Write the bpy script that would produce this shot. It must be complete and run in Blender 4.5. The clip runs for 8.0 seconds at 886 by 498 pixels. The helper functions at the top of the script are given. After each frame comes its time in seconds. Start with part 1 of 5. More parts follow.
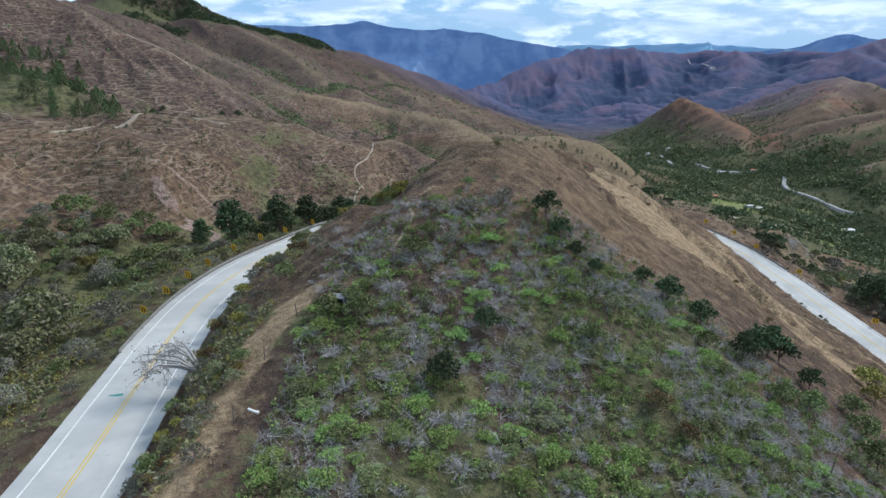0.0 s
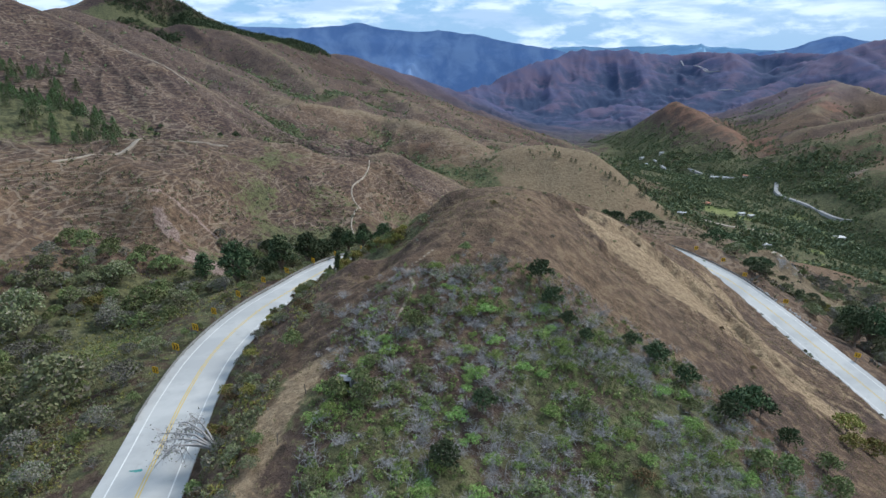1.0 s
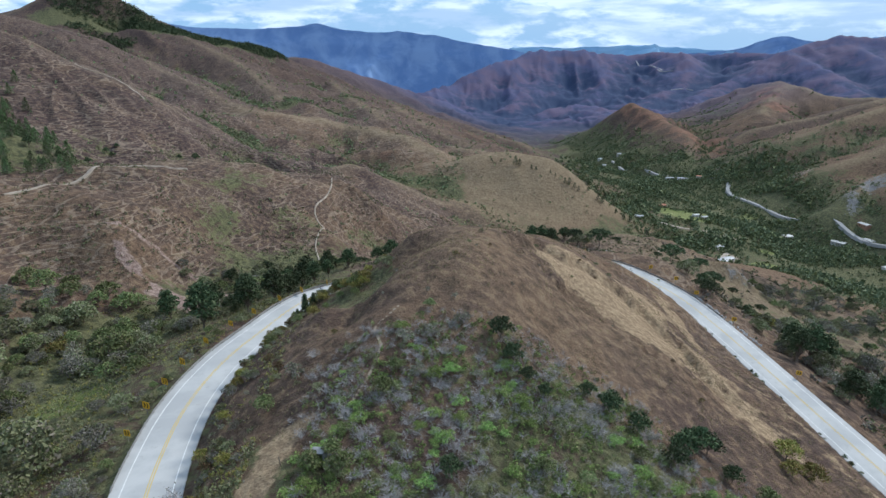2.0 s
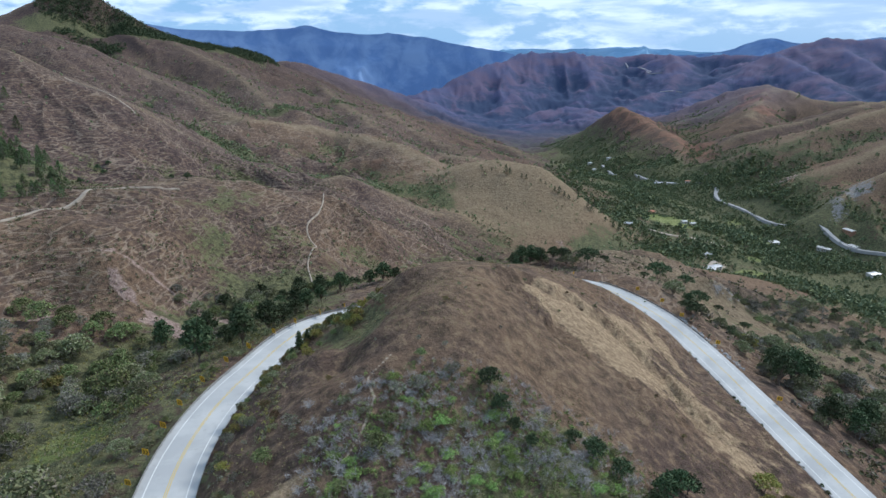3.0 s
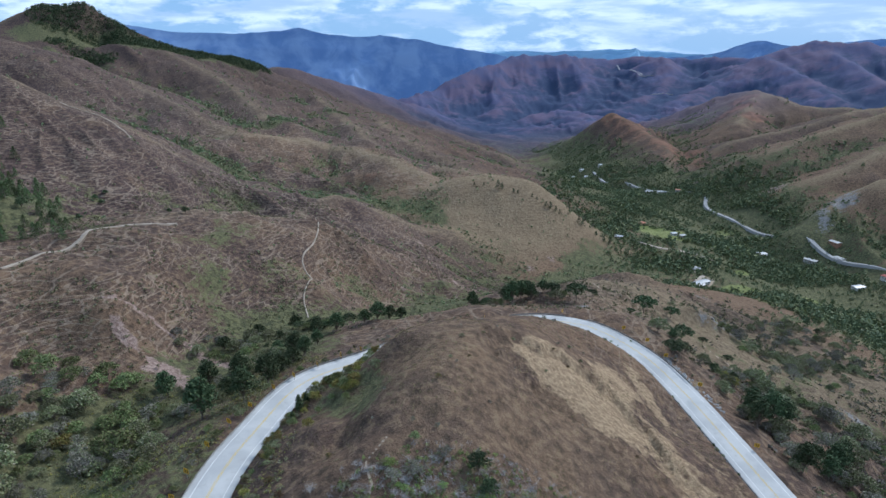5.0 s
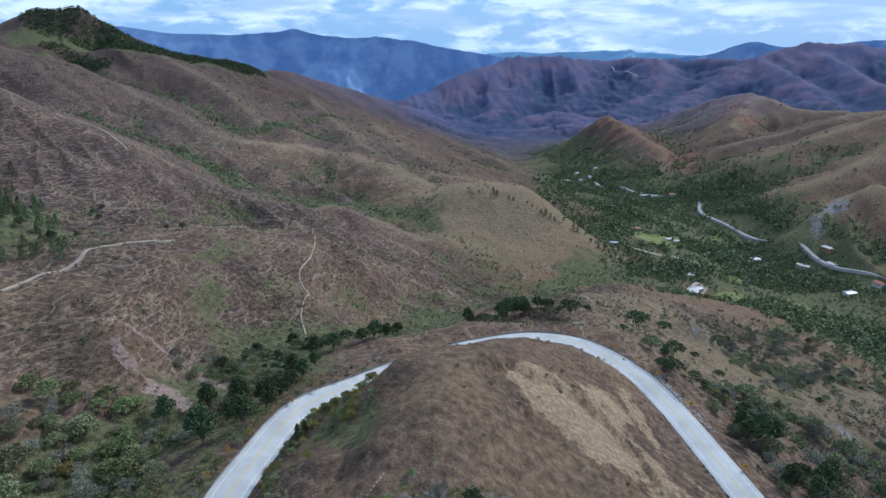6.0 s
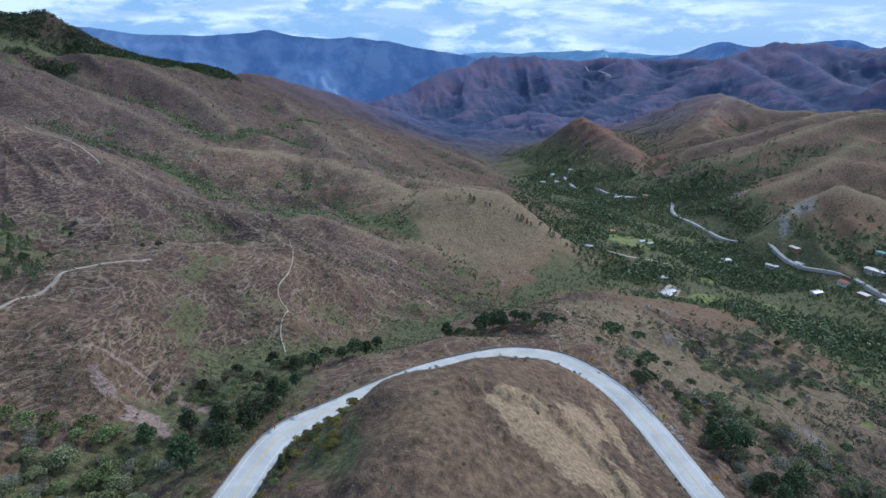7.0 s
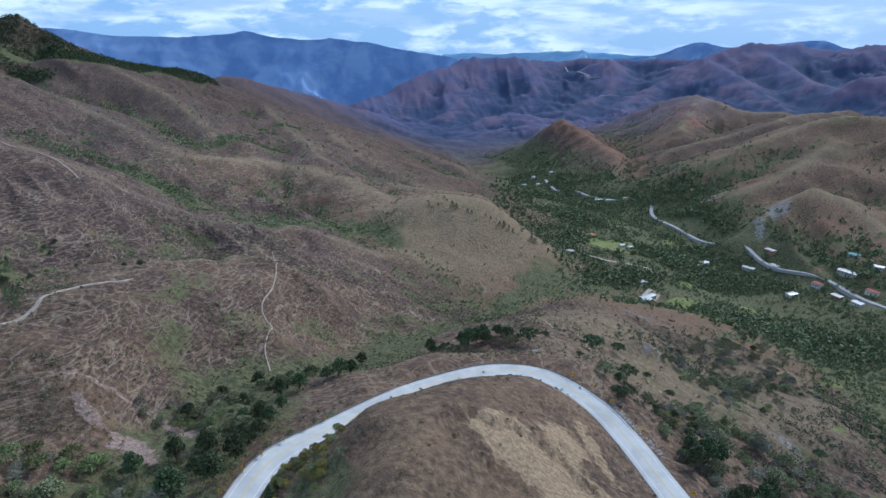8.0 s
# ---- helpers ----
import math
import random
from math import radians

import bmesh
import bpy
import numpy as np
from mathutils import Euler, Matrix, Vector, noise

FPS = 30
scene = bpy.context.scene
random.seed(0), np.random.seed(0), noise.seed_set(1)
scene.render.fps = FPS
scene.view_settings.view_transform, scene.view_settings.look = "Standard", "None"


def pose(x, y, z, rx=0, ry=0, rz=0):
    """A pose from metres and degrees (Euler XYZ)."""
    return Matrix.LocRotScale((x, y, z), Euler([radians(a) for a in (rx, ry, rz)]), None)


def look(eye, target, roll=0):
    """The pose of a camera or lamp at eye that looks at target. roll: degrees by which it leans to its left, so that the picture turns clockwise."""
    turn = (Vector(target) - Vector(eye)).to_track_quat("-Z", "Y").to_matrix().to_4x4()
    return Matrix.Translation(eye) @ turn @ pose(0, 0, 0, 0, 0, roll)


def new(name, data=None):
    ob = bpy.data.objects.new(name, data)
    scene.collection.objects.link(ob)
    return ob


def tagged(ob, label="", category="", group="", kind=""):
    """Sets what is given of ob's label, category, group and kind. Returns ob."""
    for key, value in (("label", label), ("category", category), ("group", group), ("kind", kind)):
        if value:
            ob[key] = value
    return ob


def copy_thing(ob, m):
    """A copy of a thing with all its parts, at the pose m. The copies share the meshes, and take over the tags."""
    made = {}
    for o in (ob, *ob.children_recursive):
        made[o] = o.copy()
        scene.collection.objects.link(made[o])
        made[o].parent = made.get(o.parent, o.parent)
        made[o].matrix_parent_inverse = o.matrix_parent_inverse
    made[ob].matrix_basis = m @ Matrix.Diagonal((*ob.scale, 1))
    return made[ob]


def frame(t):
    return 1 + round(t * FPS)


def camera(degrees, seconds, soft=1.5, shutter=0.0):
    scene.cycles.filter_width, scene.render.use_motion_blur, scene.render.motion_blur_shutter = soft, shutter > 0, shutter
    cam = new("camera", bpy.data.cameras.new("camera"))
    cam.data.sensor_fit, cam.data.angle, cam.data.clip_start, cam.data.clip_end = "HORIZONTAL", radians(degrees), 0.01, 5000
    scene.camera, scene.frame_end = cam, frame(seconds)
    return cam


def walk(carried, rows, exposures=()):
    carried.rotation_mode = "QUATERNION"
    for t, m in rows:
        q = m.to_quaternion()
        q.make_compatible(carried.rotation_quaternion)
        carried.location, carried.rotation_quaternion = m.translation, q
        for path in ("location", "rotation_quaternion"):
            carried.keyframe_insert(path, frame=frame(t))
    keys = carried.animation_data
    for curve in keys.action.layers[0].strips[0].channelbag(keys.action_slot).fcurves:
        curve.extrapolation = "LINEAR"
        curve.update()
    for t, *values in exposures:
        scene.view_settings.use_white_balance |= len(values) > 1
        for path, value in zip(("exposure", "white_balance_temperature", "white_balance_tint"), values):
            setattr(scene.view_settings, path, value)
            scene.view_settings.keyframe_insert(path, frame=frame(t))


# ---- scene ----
cam = camera(73.7, 8.0)
PATH = [  # seconds, place, turn in degrees
    (0, 0.00, 0.00, 42.00, 70.18, -0.32, -0.45),
    (0.5, -0.41, -0.46, 47.05, 70.16, -0.31, -0.11),
    (1, -0.60, -0.82, 52.39, 70.20, -0.30, -0.97),
    (1.5, -0.63, -1.19, 57.45, 70.20, -0.25, -3.39),
    (1.7, -0.64, -1.35, 59.41, 70.17, -0.24, -4.04),
    (2.8, -0.46, -1.98, 69.68, 70.18, -0.19, -5.42),
    (3, -0.45, -2.10, 71.47, 70.22, -0.21, -5.55),
    (3.5, -0.47, -2.41, 75.92, 70.23, -0.19, -5.85),
    (4, -0.45, -2.76, 80.32, 70.22, -0.19, -6.08),
    (4.5, -0.41, -3.08, 84.70, 70.21, -0.19, -6.20),
    (6, -0.26, -3.89, 97.48, 70.21, -0.18, -6.67),
    (6.5, -0.30, -4.22, 101.68, 70.18, -0.13, -7.88),
    (7, -0.37, -4.53, 105.88, 70.15, -0.09, -8.98),
    (7.5, -0.42, -4.79, 110.26, 70.15, -0.05, -10.24),
    (8, -0.48, -5.04, 114.69, 70.13, -0.02, -10.78),
]
walk(cam, [(t, pose(*row)) for t, *row in PATH], [(0, 0.13, 6350, 8), (8, -0.02, 5600, 10)])

# ---- light ----
SUN_HIGH, SUN_WAY = radians(40), radians(58)   # height, and bearing clockwise from north
world = bpy.data.worlds.new("sky")
scene.world = world
world.use_nodes = True


class Net:
    """A small helper to write node trees in lines."""

    def __init__(self, tree):
        self.tree = tree
        tree.nodes.clear()

    def add(self, kind, **values):
        n = self.tree.nodes.new(kind)
        for key, v in values.items():
            setattr(n, key, v)
        return n

    def wire(self, v, socket):
        if isinstance(v, bpy.types.NodeSocket):
            self.tree.links.new(v, socket)
        else:
            socket.default_value = v

    def math(self, op, a, b=0.0, c=0.0, clamp=False):
        n = self.add("ShaderNodeMath", operation=op, use_clamp=clamp)
        for s, v in zip(n.inputs, (a, b, c)):
            self.wire(v, s)
        return n.outputs[0]

    def ramp(self, v, low, high, a=0.0, b=1.0):
        n = self.add("ShaderNodeMapRange", interpolation_type="SMOOTHSTEP")
        for s, q in zip(n.inputs, (v, low, high, a, b)):
            self.wire(q, s)
        return n.outputs[0]

    def mix(self, f, a, b):
        n = self.add("ShaderNodeMix", data_type="RGBA")
        for name, v in ((0, f), (6, a), (7, b)):
            self.wire((*v, 1) if isinstance(v, tuple) and len(v) == 3 else v, n.inputs[name])
        return n.outputs[2]

    def noise(self, vec, scale, detail=4.0, rough=0.55, distort=0.0):
        n = self.add("ShaderNodeTexNoise")
        self.wire(vec, n.inputs["Vector"])
        for key, v in (("Scale", scale), ("Detail", detail), ("Roughness", rough), ("Distortion", distort)):
            n.inputs[key].default_value = v
        return n.outputs[0]

    def stretch(self, vec, scale, turn=(0, 0, 0)):
        n = self.add("ShaderNodeMapping")
        self.wire(vec, n.inputs["Vector"])
        n.inputs["Scale"].default_value, n.inputs["Rotation"].default_value = scale, turn
        return n.outputs[0]

    def warp(self, vec, scale, amount):
        """The vector, pushed about by noise."""
        n = self.add("ShaderNodeTexNoise")
        self.wire(vec, n.inputs["Vector"])
        n.inputs["Scale"].default_value, n.inputs["Detail"].default_value = scale, 4.0
        k = self.add("ShaderNodeVectorMath", operation="MULTIPLY_ADD")
        self.wire(n.outputs["Color"], k.inputs[0])
        k.inputs[1].default_value = (amount, amount, amount)
        self.wire(vec, k.inputs[2])
        return k.outputs[0]

    def attribute(self, name):
        return self.add("ShaderNodeAttribute", attribute_name=name).outputs["Fac"]


def make_sky():
    n = Net(world.node_tree)
    out, bg = n.add("ShaderNodeOutputWorld"), n.add("ShaderNodeBackground")
    sky = n.add("ShaderNodeTexSky", sky_type="NISHITA", sun_disc=False, sun_elevation=SUN_HIGH, sun_rotation=SUN_WAY)
    way = n.add("ShaderNodeTexCoord").outputs["Generated"]
    part = n.add("ShaderNodeSeparateXYZ")
    n.wire(way, part.inputs[0])
    high = n.math("MAXIMUM", part.outputs[2], 0.0)
    body = n.math("ADD", n.math("MULTIPLY", n.noise(n.stretch(way, (1, 1, 4.2)), 4.2, 7, 0.55, 0.3), 0.5), n.math("MULTIPLY", n.noise(n.stretch(way, (1, 1, 3.0)), 15.0, 7, 0.6, 0.2), 0.5))
    cover = n.ramp(n.math("ADD", body, n.ramp(high, 0.0, 0.10, -0.03, 0.06)), 0.42, 0.54)
    shade = n.ramp(n.noise(n.stretch(way, (1, 1, 6.0)), 5.0, 6, 0.55, 0.3), 0.40, 0.60)
    cloud = n.mix(shade, (9.7, 11.7, 14.3), (5.6, 7.9, 11.2))
    clear = n.mix(0.7, sky.outputs[0], (3.4, 7.2, 12.6))
    clear = n.mix(n.ramp(high, 0.0, 0.06, 0.5, 0.0), clear, (4.6, 7.4, 10.6))
    # dimmed overhead, out of view, to hold down the light on the ground
    whole = n.add("ShaderNodeVectorMath", operation="SCALE")
    n.wire(n.mix(cover, clear, cloud), whole.inputs[0])
    n.wire(n.ramp(high, 0.22, 0.6, 1.0, 0.85), whole.inputs["Scale"])
    n.wire(whole.outputs[0], bg.inputs["Color"])
    bg.inputs["Strength"].default_value = 0.081
    n.wire(bg.outputs[0], out.inputs["Surface"])


make_sky()
sun = new("sun", bpy.data.lights.new("sun", "SUN"))
sun.data.energy, sun.data.angle, sun.data.color = 3.1, radians(15), (1.0, 0.96, 0.90)
sun.matrix_world = look((math.sin(SUN_WAY) * math.cos(SUN_HIGH), math.cos(SUN_WAY) * math.cos(SUN_HIGH), math.sin(SUN_HIGH)), (0, 0, 0))


# ---- materials ----
def material(name):
    m = bpy.data.materials.new(name)
    m.use_nodes = True
    n = Net(m.node_tree)
    out, b = n.add("ShaderNodeOutputMaterial"), n.add("ShaderNodeBsdfPrincipled")
    n.wire(b.outputs[0], out.inputs["Surface"])
    b.inputs["Roughness"].default_value = 0.9
    b.inputs["Specular IOR Level"].default_value = 0.2
    return m, n, b


def bump(n, b, height, strength, distance):
    k = n.add("ShaderNodeBump")
    k.inputs["Strength"].default_value, k.inputs["Distance"].default_value = strength, distance
    n.wire(height, k.inputs["Height"])
    n.wire(k.outputs[0], b.inputs["Normal"])


def surface(name, colour, other, scale=2.0, rough=0.9, metal=0.0, relief=0.02, spec=0.3):
    """A plain worn surface: two colours in patches and fine grain."""
    m, n, b = material(name)
    at = n.add("ShaderNodeTexCoord").outputs["Object"]
    patch = n.ramp(n.noise(at, scale, 6, 0.6), 0.35, 0.65)
    grain = n.noise(at, scale * 14, 4, 0.6)
    c = n.mix(patch, colour, other)
    c = n.mix(n.math("MULTIPLY", grain, 0.35), c, tuple(v * 0.6 for v in colour))
    n.wire(c, b.inputs["Base Color"])
    b.inputs["Roughness"].default_value, b.inputs["Metallic"].default_value = rough, metal
    b.inputs["Specular IOR Level"].default_value = spec
    bump(n, b, grain, 0.5, relief)
    return m


def leaf_material(name, colour, other, odd=None, share=0.0):
    """Leaves: every island a little different, each plant too."""
    m, n, b = material(name)
    isle = n.add("ShaderNodeNewGeometry").outputs["Random Per Island"]
    plant = n.add("ShaderNodeObjectInfo").outputs["Random"]
    c = n.mix(isle, colour, other)
    if odd:
        c = n.mix(n.math("LESS_THAN", isle, share), c, odd)
    hsv = n.add("ShaderNodeHueSaturation")
    n.wire(n.ramp(plant, 0, 1, 0.48, 0.52), hsv.inputs["Hue"])
    n.wire(n.ramp(plant, 0, 1, 0.7, 1.3), hsv.inputs["Value"])
    n.wire(c, hsv.inputs["Color"])
    n.wire(hsv.outputs[0], b.inputs["Base Color"])
    b.inputs["Roughness"].default_value = 0.75
    return m


BARK = surface("bark", (0.14, 0.11, 0.085), (0.22, 0.18, 0.15), 5, relief=0.03)
GREY_WOOD = surface("dead_wood", (0.30, 0.285, 0.275), (0.42, 0.40, 0.39), 3, relief=0.01)
LEAF_BRIGHT = leaf_material("bright_leaves", (0.130, 0.210, 0.052), (0.235, 0.335, 0.095), (0.34, 0.36, 0.15), 0.15)
LEAF_SHRUB = leaf_material("shrub_leaves", (0.105, 0.140, 0.052), (0.19, 0.225, 0.09), (0.22, 0.19, 0.11), 0.12)
LEAF_DARK = leaf_material("dark_leaves", (0.035, 0.058, 0.028), (0.076, 0.105, 0.046), (0.100, 0.112, 0.056), 0.08)
LEAF_OLIVE = leaf_material("olive_leaves", (0.120, 0.142, 0.064), (0.205, 0.212, 0.112), (0.230, 0.203, 0.149), 0.15)
LEAF_YELLOW = leaf_material("yellowing_leaves", (0.143, 0.154, 0.033), (0.242, 0.220, 0.066), (0.264, 0.176, 0.066), 0.2)
LEAF_VALLEY = leaf_material("valley_leaves", (0.090, 0.135, 0.072), (0.170, 0.225, 0.110), (0.23, 0.26, 0.12), 0.2)
LEAF_WOOD = leaf_material("woodland_leaves", (0.085, 0.132, 0.072), (0.170, 0.225, 0.112), (0.25, 0.30, 0.13), 0.2)
LEAF_RUST = leaf_material("rusty_leaves", (0.110, 0.066, 0.033), (0.176, 0.110, 0.055), (0.088, 0.099, 0.039), 0.35)
LEAF_PINE = leaf_material("pine_needles", (0.050, 0.085, 0.034), (0.105, 0.150, 0.058), (0.15, 0.18, 0.085), 0.15)
LEAF_GREY = leaf_material("greyish_scrub", (0.130, 0.124, 0.098), (0.221, 0.202, 0.169), (0.117, 0.143, 0.065), 0.25)
DRY_GRASS = leaf_material("dry_grass_blades", (0.24, 0.19, 0.10), (0.34, 0.27, 0.16), (0.17, 0.18, 0.065), 0.35)


def ground_material():
    m, n, b = material("dry_hillside")
    at = n.add("ShaderNodeNewGeometry").outputs["Position"]
    broad = n.noise(at, 0.006, 9, 0.6, 0.3)
    mid = n.noise(at, 0.045, 8, 0.62, 0.4)
    tuft = n.noise(at, 0.42, 7, 0.65)
    grain = n.noise(at, 2.6, 5, 0.65)
    # dry grass, from purplish brown to straw
    c = n.mix(n.ramp(n.math("ADD", n.math("ADD", n.math("MULTIPLY", broad, 0.5), n.math("MULTIPLY", mid, 0.5)), n.math("MULTIPLY", n.math("SUBTRACT", n.attribute("tone"), 0.5), 0.28)), 0.41, 0.60), (0.096, 0.065, 0.054), (0.180, 0.116, 0.076))
    c = n.mix(n.math("MULTIPLY", n.ramp(tuft, 0.50, 0.62), 0.8), c, (0.228, 0.158, 0.100))
    c = n.mix(n.math("MULTIPLY", n.ramp(tuft, 0.48, 0.38), 0.7), c, (0.056, 0.043, 0.031))
    # purple-brown scrub, with cloud shade on the western slopes painted in
    shaded_heath = n.math("MULTIPLY", n.attribute("shaded_heath"), n.ramp(n.math("ADD", mid, n.math("MULTIPLY", tuft, 0.4)), 0.88, 0.60, 0.45, 0.95))
    c = n.mix(shaded_heath, c, n.mix(n.ramp(tuft, 0.38, 0.62), (0.046, 0.033, 0.034), (0.104, 0.070, 0.062)))
    pale = n.math("ADD", n.attribute("pale"), n.math("MULTIPLY", n.math("SUBTRACT", mid, 0.5), 0.35))
    c = n.mix(n.math("MULTIPLY", n.ramp(pale, 0.15, 0.9), 0.7), c, n.mix(n.ramp(tuft, 0.4, 0.65), (0.195, 0.148, 0.092), (0.30, 0.238, 0.150)))
    # a net of little cattle paths that run along the slopes
    webs = []
    for scale, thin in (((0.075, 0.075, 0.72), 0.06), ((0.045, 0.045, 0.22), 0.026)):
        v = n.add("ShaderNodeTexVoronoi", feature="DISTANCE_TO_EDGE")
        n.wire(n.warp(n.stretch(at, scale), 0.6, 0.75), v.inputs["Vector"])
        v.inputs["Scale"].default_value = 1.0
        webs.append(n.ramp(v.outputs["Distance"], thin, thin * 0.5))
    patchy = n.ramp(n.noise(at, 0.035, 8, 0.75), 0.40, 0.56)
    worn = n.math("MULTIPLY", n.math("MAXIMUM", n.math("MULTIPLY", webs[0], patchy), n.math("MULTIPLY", webs[1], n.ramp(mid, 0.38, 0.54))), n.attribute("steps"))
    worn = n.math("MULTIPLY", worn, n.ramp(tuft, 0.30, 0.50, 0.25, 1.0))
    c = n.mix(n.math("MULTIPLY", worn, 0.52), c, (0.36, 0.285, 0.215))
    # green cover; more in hollows, where it also stands in for relief shading
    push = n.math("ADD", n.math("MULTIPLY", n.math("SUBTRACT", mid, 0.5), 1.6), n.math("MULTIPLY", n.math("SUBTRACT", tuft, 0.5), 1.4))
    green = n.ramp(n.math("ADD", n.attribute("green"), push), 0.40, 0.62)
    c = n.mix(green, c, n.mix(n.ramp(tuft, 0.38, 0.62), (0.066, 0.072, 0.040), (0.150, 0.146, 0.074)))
    field = n.ramp(n.math("ADD", n.attribute("field"), n.math("MULTIPLY", push, 0.25)), 0.45, 0.6)
    c = n.mix(field, c, n.mix(n.ramp(mid, 0.4, 0.6), (0.125, 0.155, 0.048), (0.22, 0.235, 0.095)))
    # bare earth, rock, dust of trails
    runs = n.noise(n.stretch(at, (0.22, 0.22, 0.05)), 1.0, 8, 0.7, 0.5)
    streak = n.math("ADD", n.math("MULTIPLY", push, 0.3), n.math("MULTIPLY", n.math("SUBTRACT", runs, 0.5), 1.6))
    rill = n.noise(n.stretch(at, (0.9, 0.9, 0.12)), 1.0, 6, 0.6)
    red = n.ramp(n.math("ADD", n.attribute("red"), n.math("MULTIPLY", push, 0.45)), 0.38, 0.66)
    c = n.mix(red, c, n.mix(n.ramp(mid, 0.38, 0.62), (0.135, 0.070, 0.048), (0.235, 0.130, 0.088)))
    earth = n.ramp(n.math("ADD", n.attribute("bare"), n.math("MULTIPLY", streak, 0.9)), 0.40, 0.62)
    c = n.mix(earth, c, n.mix(n.ramp(rill, 0.35, 0.65), (0.250, 0.175, 0.112), (0.42, 0.31, 0.195)))
    pink = n.ramp(n.math("ADD", n.attribute("pink"), n.math("MULTIPLY", streak, 1.0)), 0.40, 0.62)
    c = n.mix(pink, c, n.mix(n.ramp(rill, 0.35, 0.65), (0.22, 0.150, 0.130), (0.36, 0.270, 0.225)))
    rock = n.ramp(n.math("ADD", n.attribute("rock"), n.math("MULTIPLY", streak, 1.0)), 0.40, 0.62)
    c = n.mix(rock, c, n.mix(n.ramp(rill, 0.35, 0.65), (0.14, 0.135, 0.13), (0.29, 0.28, 0.27)))
    trail = n.ramp(n.math("ADD", n.attribute("trail"), n.math("MULTIPLY", n.math("SUBTRACT", tuft, 0.5), 0.9)), 0.40, 0.62)
    c = n.mix(trail, c, n.mix(grain, (0.30, 0.23, 0.165), (0.50, 0.415, 0.32)))
    # far scrub of the ranges, with blue-violet distance haze mixed into its colours
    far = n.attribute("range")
    # darker scrub in hollows, with the gullies' shading put into its colour
    hollow_tone = n.math("SUBTRACT", n.noise(at, 0.009, 10, 0.75, 0.4), n.math("MULTIPLY", n.attribute("hollow"), 0.16))
    scrub = n.mix(n.ramp(hollow_tone, 0.38, 0.62), (0.040, 0.062, 0.122), n.mix(n.ramp(broad, 0.4, 0.6), (0.090, 0.097, 0.180), (0.126, 0.104, 0.166)))
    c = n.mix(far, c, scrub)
    c = n.mix(n.math("MULTIPLY", n.ramp(grain, 0.3, 0.7), 0.48), c, n.mix(0.5, c, (0.04, 0.032, 0.024)))
    n.wire(c, b.inputs["Base Color"])
    b.inputs["Roughness"].default_value, b.inputs["Specular IOR Level"].default_value = 0.97, 0.08
    h = n.math("ADD", n.math("MULTIPLY", tuft, 1.0), n.math("MULTIPLY", grain, 0.25))
    h = n.math("ADD", h, n.math("MULTIPLY", mid, 1.2))
    bump(n, b, h, 1.0, 1.15)
    return m


def road_material():
    m, n, b = material("worn_concrete")
    at = n.add("ShaderNodeNewGeometry").outputs["Position"]
    wear = n.noise(at, 0.12, 6, 0.6, 0.4)
    fine = n.noise(at, 6, 5, 0.7)
    c = n.mix(n.ramp(wear, 0.35, 0.65), (0.37, 0.372, 0.368), (0.475, 0.473, 0.46))
    c = n.mix(n.ramp(n.noise(at, 0.6, 7, 0.7), 0.55, 0.75), c, (0.34, 0.335, 0.32))
    c = n.mix(n.math("MULTIPLY", fine, 0.3), c, (0.33, 0.33, 0.32))
    n.wire(c, b.inputs["Base Color"])
    b.inputs["Roughness"].default_value = 0.8
    bump(n, b, fine, 0.3, 0.02)
    return m


GROUND_MAT = ground_material()
ROAD_MAT = road_material()
YELLOW_PAINT = surface("yellow_road_paint", (0.62, 0.42, 0.07), (0.55, 0.42, 0.16), 1.2, relief=0.004)
WHITE_PAINT = surface("white_road_paint", (0.74, 0.74, 0.72), (0.60, 0.60, 0.58), 1.2, relief=0.004)
TEAL_PAINT = surface("teal_paint", (0.05, 0.24, 0.22), (0.10, 0.30, 0.27), 3, relief=0.004)
STEEL = surface("galvanised_steel", (0.24, 0.24, 0.235), (0.17, 0.165, 0.155), 2, 0.6, 0.3, 0.004)
SIGN_YELLOW = surface("sign_yellow", (0.75, 0.42, 0.02), (0.68, 0.38, 0.03), 3, 0.5, 0, 0.001)
SIGN_BLACK = surface("sign_black", (0.02, 0.02, 0.02), (0.03, 0.03, 0.03), 3, 0.5, 0, 0.001)
CONCRETE = surface("grey_concrete", (0.22, 0.22, 0.225), (0.33, 0.33, 0.33), 1.5)
STONE = surface("grey_boulder", (0.30, 0.30, 0.30), (0.45, 0.45, 0.44), 1.5, relief=0.05)
DUST = surface("dirt_road", (0.30, 0.245, 0.19), (0.42, 0.36, 0.29), 0.3)
TARMAC = surface("pale_highway", (0.28, 0.275, 0.27), (0.36, 0.35, 0.34), 0.05)


# ---- plan: the lie of the land, metres ----
ROAD = [(-27, -60, 12.0), (-28, 0, 9.3), (-30, 34, 7.0), (-33, 55, 5.4), (-36, 72, 3.6), (-37.4, 88, 2.0), (-36.2, 104, 0.5), (-32.5, 120, -1.2),
        (-24, 145, -4.0), (-7, 161, -6.7), (21, 183.5, -11.0), (49, 197.5, -14.6), (66, 201, -16.7), (82, 195.8, -18.7), (94, 178.5, -21.2),
        (98.6, 158, -23.0), (100, 130, -23.8), (101, 95, -24.6), (104, 45, -26.5), (112, -30, -30)]

LINES, RIDGES = [], []


def lie(*points):
    """A line on the ground with given heights, many fitted to the camera's view."""
    LINES.append(list(points))


def ridge(tone, slope, soft, flute, size, *crest):
    """A crest with flanks of that slope, rounded over soft metres, cut by side gullies of that depth and spacing.
    tone: its grass, from heathland dark with painted cloud shade (0) to straw (1)."""
